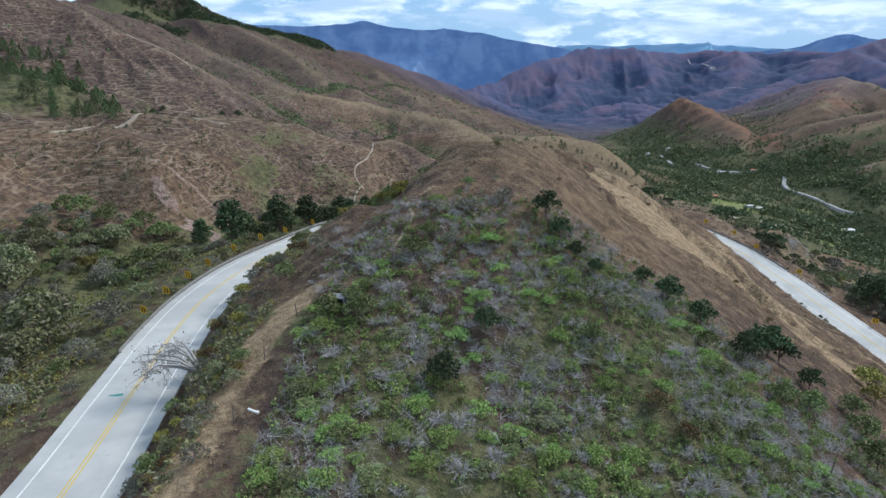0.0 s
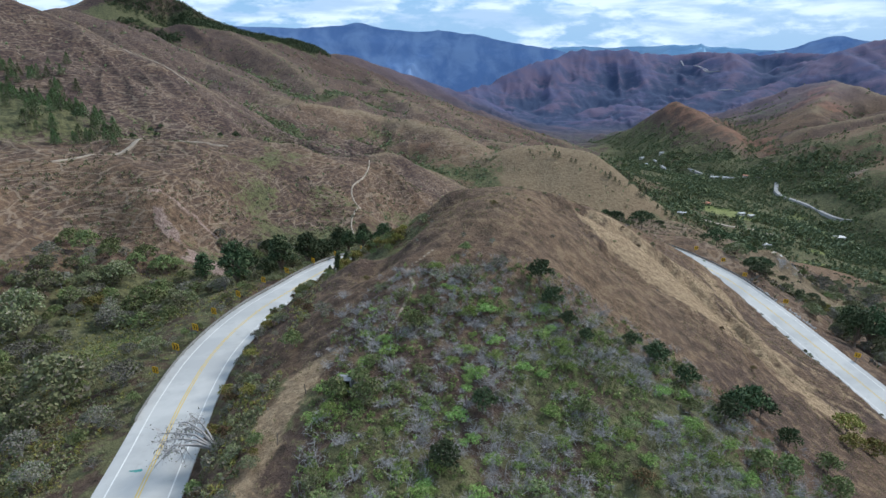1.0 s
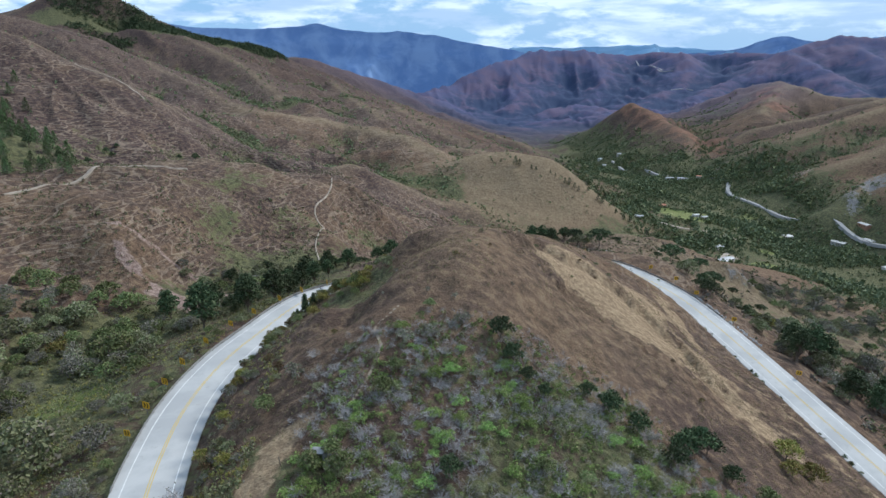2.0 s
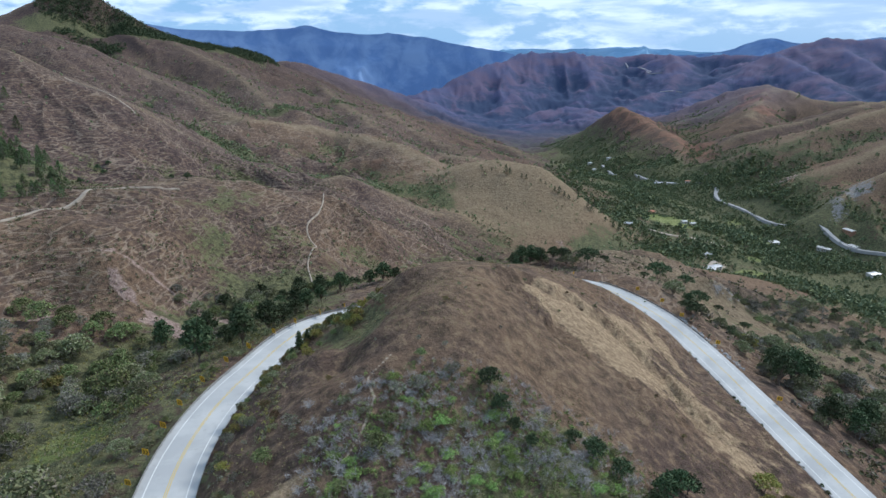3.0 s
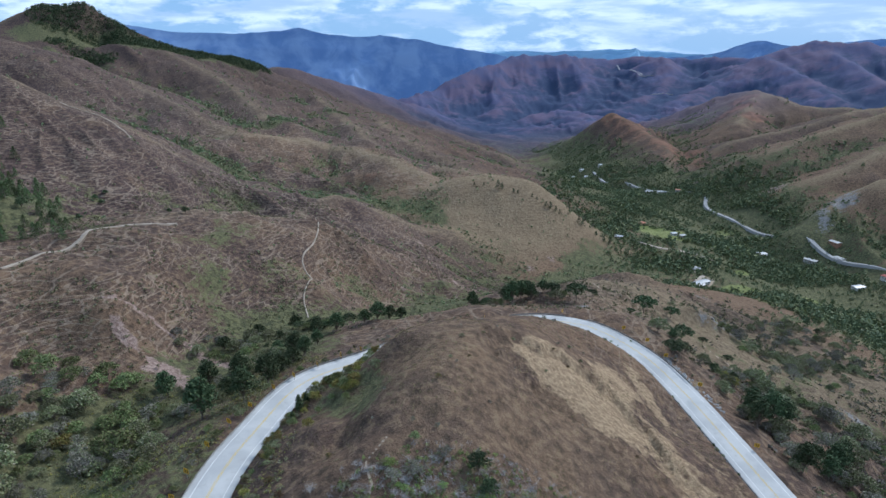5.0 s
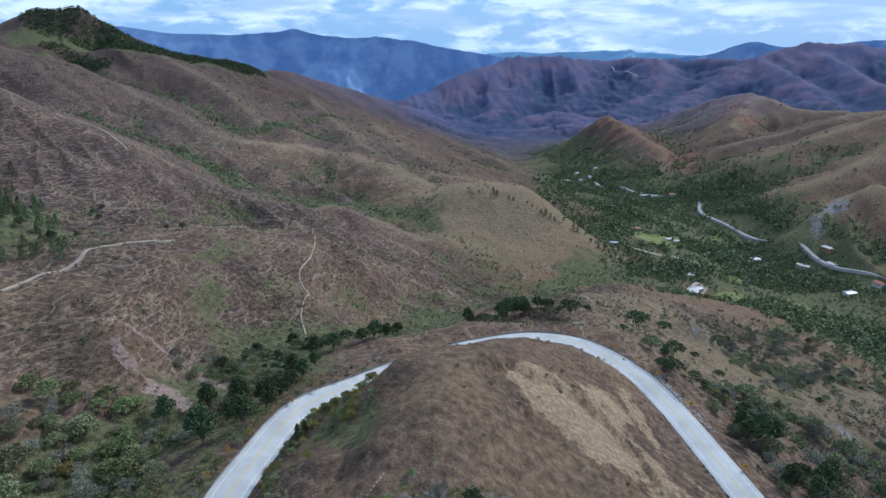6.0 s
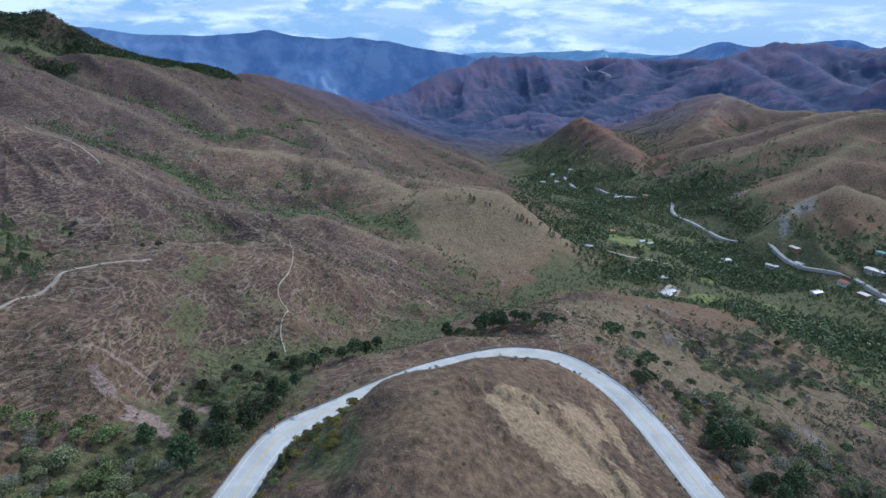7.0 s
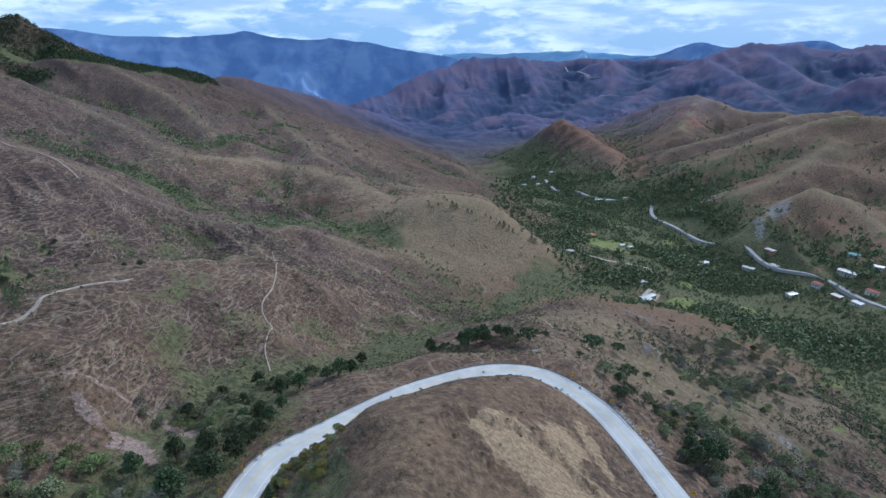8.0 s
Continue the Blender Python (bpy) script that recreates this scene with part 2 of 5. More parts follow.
    RIDGES.append((list(crest), tone, slope, soft, flute, size))
    LINES.append(list(crest))


# the near hill: crest, then lines down its flanks
lie((-12, -60, 12), (-11, 0, 12), (-11, 36, 12), (-11, 52, 14.5), (-8, 70, 17), (-4, 84, 20), (4, 88, 22), (11, 96, 24.1), (14, 110, 23.6), (20, 122, 21.2), (30, 131, 16.5))
lie((5, 20, 9), (5, 36, 9.5), (3, 50, 11), (10, 60, 12.5), (14, 67, 14), (16, 80, 18.6))
lie((3, 104, 23), (3, 125, 19.9), (5, 142, 13), (12, 152, 8), (34, 174, -2), (58, 183, -9))
lie((-20, 55, 11.5), (-22, 73, 10.5), (-18.5, 79, 13), (-14, 100, 14), (-12, 120, 9), (-8, 138, 3))
lie((20, 45, 6), (20, 60, 9.8), (31, 60, 6.5), (27, 89, 11.5), (39, 110, 6.3), (37, 127, 11.7), (47, 131, 6.4), (60, 153, -2.8), (74, 172, -9))
lie((40, 20, -1), (39, 52, 2), (45, 90, 2), (56, 107, -2.3), (64, 120, -7), (73, 135, -10.2), (80, 155, -13))
lie((67, 40, -12), (66, 78, -11), (72, 102, -13.2), (76, 133, -14), (84, 145, -18))
lie((-4.5, 95.7, 18.8), (-3.8, 90, 19.2))
lie((-9.5, 95, 12.8), (-9, 104, 12.4), (-6, 114, 11.5))
lie((4, 121, 17.5), (8, 123, 20), (24, 121, 19.2))
lie((24, 140.5, 16.0), (36, 158.5, 8.0), (46.8, 166.1, 3.5), (58.4, 172, -2.0), (65, 171, -4.4))
# outside the bend: the gully west of the road and its stream
lie((-42, 20, 6.5), (-44, 60, 4.2), (-48, 85, 1.5), (-49, 105, -1), (-46, 124, -2), (-38, 142, -5.5), (-26, 160, -8.5))
lie((-58, 60, 1), (-60, 88, -2), (-59, 108, -4.5), (-54, 130, -8), (-46, 155, -12))
lie((-90, -20, -2), (-75, 50, -3), (-68, 87, -4), (-70, 112, -9), (-76, 140, -15), (-79, 160, -15.5), (-70, 190, -21), (-56, 225, -27), (-40, 238, -30), (-12, 243, -38), (14, 262, -44), (38, 303, -55), (60, 335, -72), (100, 392, -98), (170, 462, -119), (245, 520, -131))
lie((-28, 180, -14), (-14, 205, -19), (0, 228, -27), (40, 225, -20), (52, 250, -30))
# the west slope with the scar
lie((-130, 60, 6), (-101, 146, -4), (-112, 178, -9), (-103, 183, -9), (-96, 194, 1), (-81, 207, -12), (-70, 242, -21), (-50, 237, -27))
lie((-160, 130, 9), (-121, 199, 3.3), (-112, 213, 9.2), (-96, 235, 4), (-74, 262, -10), (-37, 288, -29), (-13, 305, -45), (12, 326, -54))
lie((-240, 150, 25), (-152, 220, 10), (-150, 285, 7))
lie((-37, 321, -19), (-42, 295, -22), (-35, 272, -26), (-36, 243, -30))
lie((-15, 345, -31), (15, 327, -56))
lie((-20, 420, -49), (20, 380, -62))
lie((40, 405, -76), (78, 420, -97), (96, 460, -110))
lie((21, 490, -76), (52, 505, -93), (88, 530, -99), (130, 520, -108), (168, 515, -117))
lie((-420, 200, 60), (-300, 300, 45), (-165, 274, 19))
lie((-167, 376, 4), (-172, 444, 15), (-148, 448, -5))
# beds of the western gullies
lie((-360, 800, 0), (-282, 758, -23), (-222, 720, -29), (-164, 622, -36), (-125, 582, -44), (-88, 574, -55), (-50, 590, -66), (0, 612, -80), (45, 600, -88))
lie((-118, 896, -37))
lie((-21, 849, -52))
lie((60, 590, -86), (150, 560, -98), (200, 545, -116))
lie((238, 760, -128), (250, 690, -128))
lie((45, 919, -86), (97, 900, -93))
# the spur east of the bend and the slopes below the road
lie((78, 208, -17.5), (98, 204, -18.5), (111, 191, -24), (100, 235, -24), (117, 271, -31), (149, 300, -48), (180, 308, -64), (209, 315, -78), (240, 318, -87), (272, 319, -95), (310, 365, -108), (343, 412, -121))
lie((109, 115, -25), (109, 135, -24.5), (128, 90, -36), (127, 151, -33), (119, 172, -29), (125, 222, -33.5), (144, 222, -43), (155, 209, -48), (180, 225, -59), (212, 207, -74), (224, 298, -86))
lie((150, 20, -52), (180, 90, -60), (218, 198, -80), (270, 240, -92), (308, 256, -108), (281, 278, -97), (299, 281, -105), (270, 288, -94), (320, 284, -113))
lie((150, 345, -62), (182, 401, -85))
lie((189, 367, -79), (216, 364, -85), (225, 345, -87))
lie((189, 201, -57), (224, 204, -80))
# the valley floor and its river
lie((420, -100, -140), (420, 150, -140), (420, 300, -143), (396, 371, -139), (455, 469, -160), (410, 546, -157), (440, 640, -161), (450, 760, -166), (470, 875, -170), (440, 1000, -178), (459, 1189, -188), (480, 1300, -200), (500, 1580, -224), (540, 2000, -258), (560, 2600, -305), (578, 3123, -340))
lie((299, 489, -135), (327, 459, -134), (334, 606, -141), (377, 555, -143), (389, 713, -151), (330, 900, -150), (340, 1180, -170))
lie((620, 300, -128), (600, 440, -135), (534, 543, -150), (522, 668, -152), (526, 875, -164), (527, 1034, -163))
# foot of the eastern hills
lie((700, 380, -110), (628, 555, -128), (591, 591, -129))
lie((1400, 2000, -180), (1000, 2100, -225), (909, 2581, -262))
lie((2300, 2300, -60), (2420, 2250, -50))
lie((500, 3350, -320), (420, 2500, -310))
# ridges, from the west to the main range in the north
# scar hill to the path hill
ridge(0.44, 0.5, 8, 7, 38, (-118, 263, 8), (-109, 288, 4), (-100, 311, 2), (-83, 323, -3), (-73, 360, -21), (-69, 430, -36), (-57, 472, -40), (-41, 503, -41), (-18, 515, -53), (7, 520, -65), (33, 529, -80), (64, 536, -88))
# second ridge
ridge(0.14, 0.5, 9, 10, 46, (-308, 463, 79), (-272, 473, 62), (-236, 481, 41), (-219, 486, 34), (-206, 489, 26), (-185, 492, 14), (-164, 494, -1), (-136, 507, -20), (-106, 530, -41), (-76, 550, -57))
# third ridge
ridge(0.08, 0.45, 12, 3, 70, (-543, 940, 88), (-489, 958, 72), (-451, 970, 60), (-428, 987, 48), (-407, 1001, 33), (-354, 952, 18), (-313, 913, 6), (-256, 858, -7), (-217, 817, -24), (-194, 782, -37))
# spur under the wood
ridge(0.22, 0.42, 14, 13, 70, (-568, 1362, 81), (-426, 1297, 60), (-359, 1240, 39), (-275, 1143, 10), (-209, 1024, -14), (-164, 923, -30))
# orange spur
ridge(0.66, 0.5, 12, 9, 50, (-207, 819, -24), (-180, 785, -30), (-137, 810, -37), (-104, 829, -45), (-67, 825, -56), (-21, 795, -58), (8, 752, -57), (48, 712, -69), (71, 686, -77))
# fourth spur
ridge(0.3, 0.42, 12, 12, 65, (-219, 1630, -18), (-137, 1388, -36), (-88, 1195, -50), (-42, 1014, -52), (-10, 875, -58))
# fifth spur
ridge(0.42, 0.42, 12, 12, 65, (-103, 1892, -92), (-16, 1345, -77), (20, 1092, -70), (49, 979, -77), (98, 910, -89), (127, 835, -94))
# sixth spur
ridge(0.25, 0.42, 14, 16, 80, (122, 2292, -193), (177, 1786, -178), (218, 1479, -163), (262, 1268, -153), (287, 1108, -154))
# seventh spur
ridge(0.35, 0.42, 14, 16, 80, (260, 2381, -230), (362, 2165, -258), (378, 1704, -238), (389, 1392, -223), (383, 1206, -214))
# mountain top
ridge(0.15, 0.45, 14, 18, 90, (-934, 1171, 40), (-817, 1255, 71), (-723, 1312, 109), (-687, 1331, 131), (-655, 1346, 142), (-617, 1365, 139), (-579, 1370, 122), (-531, 1379, 99), (-486, 1384, 77), (-454, 1406, 67), (-396, 1444, 53), (-344, 1483, 42), (-299, 1508, 31), (-254, 1536, 9))
# north shoulder
ridge(0.12, 0.42, 16, 20, 110, (-343, 1864, -20), (-294, 1923, 0), (-253, 1979, -9), (-193, 2036, -34), (-115, 2192, -72), (0, 2395, -121), (135, 2491, -174), (283, 2579, -232), (391, 2565, -297))
# pale hill
ridge(0.95, 0.36, 34, 0.3, 60, (70, 641, -68), (96, 653, -63), (122, 654, -62), (154, 645, -65), (178, 632, -70), (198, 619, -84), (224, 603, -105), (258, 597, -126), (278, 582, -145))
# behind the pale hill
ridge(0.5, 0.45, 12, 8, 60, (57, 843, -83), (97, 782, -81), (152, 770, -87), (208, 767, -98), (222, 707, -108), (256, 668, -133))
# quarry hill
ridge(0.95, 0.62, 10, 8, 55, (521, 666, -145), (556, 662, -118), (625, 689, -98), (643, 672, -81), (669, 658, -90), (683, 633, -103), (678, 586, -116))
# east ridge
ridge(0.75, 0.52, 10, 14, 80, (989, 838, -12), (946, 872, -17), (912, 915, -20), (864, 926, -27), (814, 930, -45), (737, 927, -66), (696, 929, -84), (658, 935, -99), (605, 914, -128), (555, 897, -152))
# east spur
ridge(0.75, 0.52, 9, 10, 60, (838, 853, -53), (704, 787, -84), (634, 781, -107), (579, 779, -126), (532, 782, -151))
# far east ridge
ridge(0.42, 0.5, 10, 14, 80, (1229, 1240, -55), (1076, 1206, -56), (958, 1133, -58), (886, 1142, -79), (806, 1139, -95), (724, 1132, -108), (655, 1118, -138), (582, 1067, -157))
# cone
ridge(0.7, 0.6, 8, 14, 70, (810, 1602, -159), (879, 1623, -141), (934, 1626, -121), (994, 1637, -101), (1067, 1674, -75), (1118, 1690, -57), (1118, 1605, -66), (1102, 1481, -77), (1147, 1446, -83), (1215, 1403, -80))
# cone front
ridge(0.6, 0.5, 12, 10, 60, (1115, 1685, -58), (983, 1502, -86), (860, 1344, -104))
# red spur
ridge(0.4, 0.55, 10, 14, 60, (627, 1629, -129), (633, 1573, -105), (642, 1482, -115), (633, 1354, -125), (618, 1229, -131), (605, 1145, -145), (547, 1063, -159))
# low hills
ridge(0.3, 0.4, 20, 30, 130, (639, 2824, -311), (782, 2943, -276), (934, 3003, -264), (1009, 2820, -266), (1118, 2725, -269), (1158, 2434, -254))
# mesa spur
ridge(0.3, 0.5, 20, 45, 170, (1139, 4172, -37), (985, 3872, -152), (785, 3559, -233), (645, 3282, -290))
# mesa spur two
ridge(0.3, 0.5, 20, 45, 170, (1363, 4105, -36), (1317, 3772, -167), (1165, 3471, -258), (1009, 3242, -309))
# road spur
ridge(0.3, 0.5, 20, 45, 170, (1872, 3899, -32), (1785, 3574, -135), (1559, 3313, -224), (1276, 3038, -270))
# great spur
ridge(0.3, 0.5, 20, 45, 170, (2468, 3467, 33), (2240, 3429, -25), (2049, 3372, -115), (1822, 3215, -175), (1580, 3005, -225))
# great spur two
ridge(0.3, 0.5, 20, 45, 170, (2263, 3438, -15), (2215, 3082, -69), (2135, 2704, -144), (2057, 2381, -202))
# eastern range spur
ridge(0.3, 0.5, 20, 45, 170, (2561, 3386, 47), (2493, 2993, -37), (2341, 2596, -111), (2176, 2203, -173))
# west shoulder
ridge(0.3, 0.5, 20, 45, 170, (942, 4190, -51), (661, 3940, -134), (408, 3672, -191), (185, 3390, -231))
# crest of the main range
ridge(0.3, 0.5, 20, 45, 170, (409, 3672, -164), (700, 3900, -90), (920, 4090, -29), (1100, 4100, -28), (1280, 4100, -20), (1480, 4150, -50), (1680, 4170, -55), (2032, 4010, -44), (2301, 3745, -33), (2388, 3570, -10), (2588, 3428, 76), (2757, 3294, 61), (2934, 3138, 32), (3012, 2922, 66), (3300, 2300, 80))
# land never seen, so that the sheet goes on
WILD = [[(-300, -300, 20), (0, -300, 10), (300, -300, -90), (-1200, -800, 40), (0, -1500, 0), (1200, -800, -60), (-2500, 0, 150), (2500, 200, 60), (-2500, 2500, 60), (3800, 1000, 100), (-3000, -3000, 50), (3000, -3000, 50)],
        [(-1200, 3400, -300), (-300, 3900, -420), (-2500, 4000, -200), (200, 4700, -420), (2000, 4700, -60), (4200, 2500, 40), (3300, 3700, 0)]]
RIVER_BED = [(420, -100, -142), (420, 300, -145), (450, 640, -163), (470, 875, -172), (459, 1190, -190), (500, 1560, -225), (540, 2000, -262), (560, 2600, -310), (578, 3123, -345), (300, 4000, -360)]


def smooth_line(pts, step):
    """Points along a Catmull-Rom curve, about step metres apart."""
    p = np.array(pts, float)
    p = np.vstack([2 * p[0] - p[1], p, 2 * p[-1] - p[-2]])
    out = []
    for i in range(1, len(p) - 2):
        n = max(1, int(np.linalg.norm(p[i + 1] - p[i]) / step))
        u = (np.arange(n) / n)[:, None]
        a, b, c, d = p[i - 1], p[i], p[i + 1], p[i + 2]
        out.append(0.5 * (2 * b + (c - a) * u + (2 * a - 5 * b + 4 * c - d) * u ** 2 + (3 * b - a - 3 * c + d) * u ** 3))
    return np.vstack(out + [p[-2:-1]])


ROAD_LINE = smooth_line(ROAD, 1.0)


def dense(line):
    """The line's points, with others between them where they are far apart."""
    out = [line[0]]
    for a, b in zip(line, line[1:]):
        gap, far = math.dist(a[:2], b[:2]), math.hypot((a[0] + b[0]) / 2, (a[1] + b[1]) / 2)
        n = max(1, round(gap / (18 + 0.055 * far)))
        out += [tuple(np.array(a) + (np.array(b) - np.array(a)) * k / n) for k in range(1, n + 1)]
    return out


KNOTS = np.array([p for line in LINES for p in dense(line)] + [p for line in WILD for p in line], float)
ROAD_KNOTS = np.array(ROAD, float)
KNOTS = np.vstack([KNOTS, ROAD_KNOTS])
SOFT = 0.8 + 0.012 * np.hypot(KNOTS[:, 0], KNOTS[:, 1] - 20)


def spread(xy, centres, soft):
    d2 = (xy[:, None, 0] - centres[None, :, 0]) ** 2 + (xy[:, None, 1] - centres[None, :, 1]) ** 2
    return np.sqrt(d2 + soft[None, :] ** 2)


def lattice(ix, iy, seed):
    h = (ix * 374761393 + iy * 668265263 + seed * 1442695041) & 0x7FFFFFFF
    h = ((h ^ (h >> 13)) * 1274126177) & 0x7FFFFFFF
    return ((h ^ (h >> 16)) & 0xFFFF) / 65535.0 * 2 - 1


def value_noise(x, y, size, seed):
    """Smooth noise from -1 to 1 with cells of that size."""
    u, v = x / size + seed * 17.3, y / size - seed * 9.1
    i, j = np.floor(u).astype(np.int64), np.floor(v).astype(np.int64)
    a, b = u - i, v - j
    a, b = a * a * a * (a * (a * 6 - 15) + 10), b * b * b * (b * (b * 6 - 15) + 10)
    top = lattice(i, j, seed) * (1 - a) + lattice(i + 1, j, seed) * a
    low = lattice(i, j + 1, seed) * (1 - a) + lattice(i + 1, j + 1, seed) * a
    return top * (1 - b) + low * b


def ridges(x, y, size, seed):
    """Sharp spurs with rounded gullies between them, about -0.6 to 0.6."""
    wx = x + 0.35 * size * value_noise(x, y, size * 1.3, seed + 31)
    wy = y + 0.35 * size * value_noise(x, y, size * 1.3, seed + 57)
    return 0.55 - 1.3 * np.abs(value_noise(wx, wy, size, seed)) ** 0.85


def road_near(x, y):
    """Distance to the road's middle, and the road's height there."""
    d = np.full(len(x), 1e9)
    z = np.zeros(len(x))
    near = (x > -90) & (x < 165) & (y > -90) & (y < 260)
    idx = np.nonzero(near)[0]
    for part in np.array_split(idx, max(1, len(idx) // 20000)):
        d2 = (x[part, None] - ROAD_LINE[None, :, 0]) ** 2 + (y[part, None] - ROAD_LINE[None, :, 1]) ** 2
        k = d2.argmin(1)
        d[part], z[part] = np.sqrt(d2[np.arange(len(part)), k]), ROAD_LINE[k, 2]
    return d, z


def line_gap(x, y):
    """Distance to the nearest knot of the plan, as a share of the distance from the middle."""
    out = np.empty(len(x))
    for bit in np.array_split(np.arange(len(x)), max(1, len(x) // 20000)):
        d2 = (x[bit, None] - KNOTS[None, :, 0]) ** 2 + (y[bit, None] - KNOTS[None, :, 1]) ** 2
        out[bit] = np.sqrt(d2.min(1))
    return out / (np.hypot(x, y) * 0.09 + 12)


def from_line(x, y, line, slope, soft):
    """Distance to a line, and the highest of the flanks that fall from its pieces."""
    best, top = np.full(len(x), 1e18), np.full(len(x), -1e9)
    for a, b in zip(line, line[1:]):
        d = b - a
        u = np.clip(((x - a[0]) * d[0] + (y - a[1]) * d[1]) / (d[0] ** 2 + d[1] ** 2 + 1e-9), 0, 1)
        d2 = (x - a[0] - u * d[0]) ** 2 + (y - a[1] - u * d[1]) ** 2
        best = np.minimum(best, d2)
        top = np.maximum(top, a[2] + u * d[2] - slope * (np.sqrt(d2 + soft * soft) - soft))
    return np.sqrt(best), top


def soft_max(a, b, k):
    return np.maximum(a, b) + k * np.log1p(np.exp(-np.abs(a - b) / k))


def ridge_land(x, y, grass=None):
    """The valley's floor and the ridges that stand on it; where two flanks meet there is a gully."""
    d, low = from_line(x, y, np.array(RIVER_BED, float) * (1, 1, -1), 0.02, 1.0)
    k = 2.0 + 0.004 * np.hypot(x, y)
    away = np.clip((np.hypot(x, y) - 240) / 110, 0, 1)
    h = -low + 0.10 * np.clip(d - 160, 0, 800)
    for number, (crest, tone, slope, soft, flute, size) in enumerate(RIDGES):
        line = smooth_line(crest, max(20, 0.9 * size))
        reach = (line[:, 2].max() + 380) / slope
        idx = np.nonzero((x > line[:, 0].min() - reach) & (x < line[:, 0].max() + reach) & (y > line[:, 1].min() - reach) & (y < line[:, 1].max() + reach))[0]
        if not len(idx):
            continue
        px, py = x[idx], y[idx]
        d, g = from_line(px, py, line, slope, soft)
        run = line[-1, :2] - line[0, :2]
        run = run / np.hypot(*run)
        along, across = px * run[0] + py * run[1], -px * run[1] + py * run[0]
        along = along + 0.30 * size * value_noise(px, py, size * 1.6, number + 3) + 0.25 * across
        cut = ridges(along, across * 0.22, size, number + 70) + 0.28 * ridges(along, across * 0.4, size * 0.45, number + 90)
        g += 1.25 * flute * away[idx] * np.clip((d - 0.12 * size) / (1.1 * size), 0, 1) * cut
        if grass is not None:
            own = np.clip(0.5 + (g - h[idx]) / (6 * k[idx]), 0, 1)
            grass["tone"][idx] += own * (tone - grass["tone"][idx])
            grass["top"][idx] += own * (np.exp(-d / (1.3 * soft + 6)) - grass["top"][idx])
        h[idx] = soft_max(h[idx], g, k[idx])
    return h


def relief(x, y):
    """Spurs and gullies, smaller than the plan's lines."""
    r = np.hypot(x, y)
    turn = np.clip((y - 500) / 900, 0, 1)
    cu, cv = 0.96 - 0.12 * turn, -0.22 - 0.32 * turn
    along, across = x * cu + y * cv, -x * cv + y * cu
    west = np.clip((160 - x) / 120, 0, 1) * np.clip((y - 330) / 160, 0, 1) * np.clip((2500 - y) / 700, 0, 1)
    east = np.clip((x - 470 - 0.12 * y) / 150, 0, 1) * np.clip((2400 - y) / 500, 0, 1)
    north = np.clip((y + 0.3 * x - 2000) / 700, 0, 1)
    near = np.clip((r - 130) / 80, 0, 1) * np.clip((520 - r) / 160, 0, 1) * np.clip((330 - x) / 80, 0, 1)
    calm = np.clip(line_gap(x, y), 0.22, 1)
    west, east, near, north = west * calm, east * np.clip(calm * 1.6, 0.35, 1), near * calm, north * np.clip(calm, 0.3, 1)
    h = np.zeros(len(x))
    for size, deep in ((88, 11), (40, 9), (18, 4)):
        h += west * deep * ridges(along * 0.33, across, size, size)
        h += east * deep * 1.15 * ridges(x * 0.4, y + 0.3 * x, size * 1.3, size + 1)
    for size, deep in ((210, 24), (95, 38), (45, 25)):
        h += north * deep * ridges(x, y * 0.7, size, size + 2)
    for size, deep in ((44, 7.5), (20, 3.4), (9, 1.0)):
        h += near * deep * ridges(x * 0.6 + 0.3 * y, y - 0.2 * x, size, size + 3)
    for size, seed, gain in ((85, 5, 0.03), (38, 6, 0.03), (17, 7, 0.035), (7, 8, 0.04), (2.6, 9, 0.05)):
        keep = np.clip((r - size * 2.2) / (size * 1.5), 0, 1) if size > 20 else np.clip(1.5 - r / (size * 110), 0, 1)
        h += keep * gain * size * value_noise(x + 0.35 * y, y, size, seed)
    scoop = np.clip(1.25 - np.hypot((x - 49 + 0.3 * (y - 118)) / 17, (y - 118 + 0.25 * (x - 49)) / 12.5) + 0.3 * value_noise(x, y, 5, 33) + 0.12 * value_noise(x, y, 2.2, 35), 0, 0.22) / 0.22
    slide = np.clip(1 - np.abs(x - 79 + 0.25 * (y - 90)) / 7 + 0.3 * value_noise(x, y, 6, 34), 0, 0.3) / 0.3 * np.clip((112 - y) / 12, 0, 1) * np.clip((y - 60) / 12, 0, 1)
    return h - 2.4 * scoop - 0.8 * slide


_m = spread(KNOTS[:, :2], KNOTS[:, :2], SOFT)
_n = len(KNOTS)
_poly = np.c_[np.ones(_n), KNOTS[:, :2] / 1000]
_full = np.zeros((_n + 3, _n + 3))
_full[:_n, :_n], _full[:_n, _n:], _full[_n:, :_n] = _m, _poly, _poly.T
_full[:_n, :_n] -= np.diag(0.02 * SOFT)
WEIGHTS = np.linalg.solve(_full, np.r_[KNOTS[:, 2] - relief(KNOTS[:, 0], KNOTS[:, 1]) - ridge_land(KNOTS[:, 0], KNOTS[:, 1]), 0, 0, 0])


def ground_height(x, y):
    x, y = np.asarray(x, float), np.asarray(y, float)
    h = np.empty(len(x))
    for bit in np.array_split(np.arange(len(x)), max(1, len(x) // 10000)):
        xy = np.c_[x[bit], y[bit]]
        h[bit] = spread(xy, KNOTS, SOFT) @ WEIGHTS[:_n] + np.c_[np.ones(len(bit)), xy / 1000] @ WEIGHTS[_n:]
    h += ridge_land(x, y)
    d, z = road_near(x, y)
    over = np.clip(d - 5.6, 0, None)
    low, high = z - 0.15 - 0.62 * over, z - 0.15 + 1.35 * over
    return np.clip(h + relief(x, y), low, high)


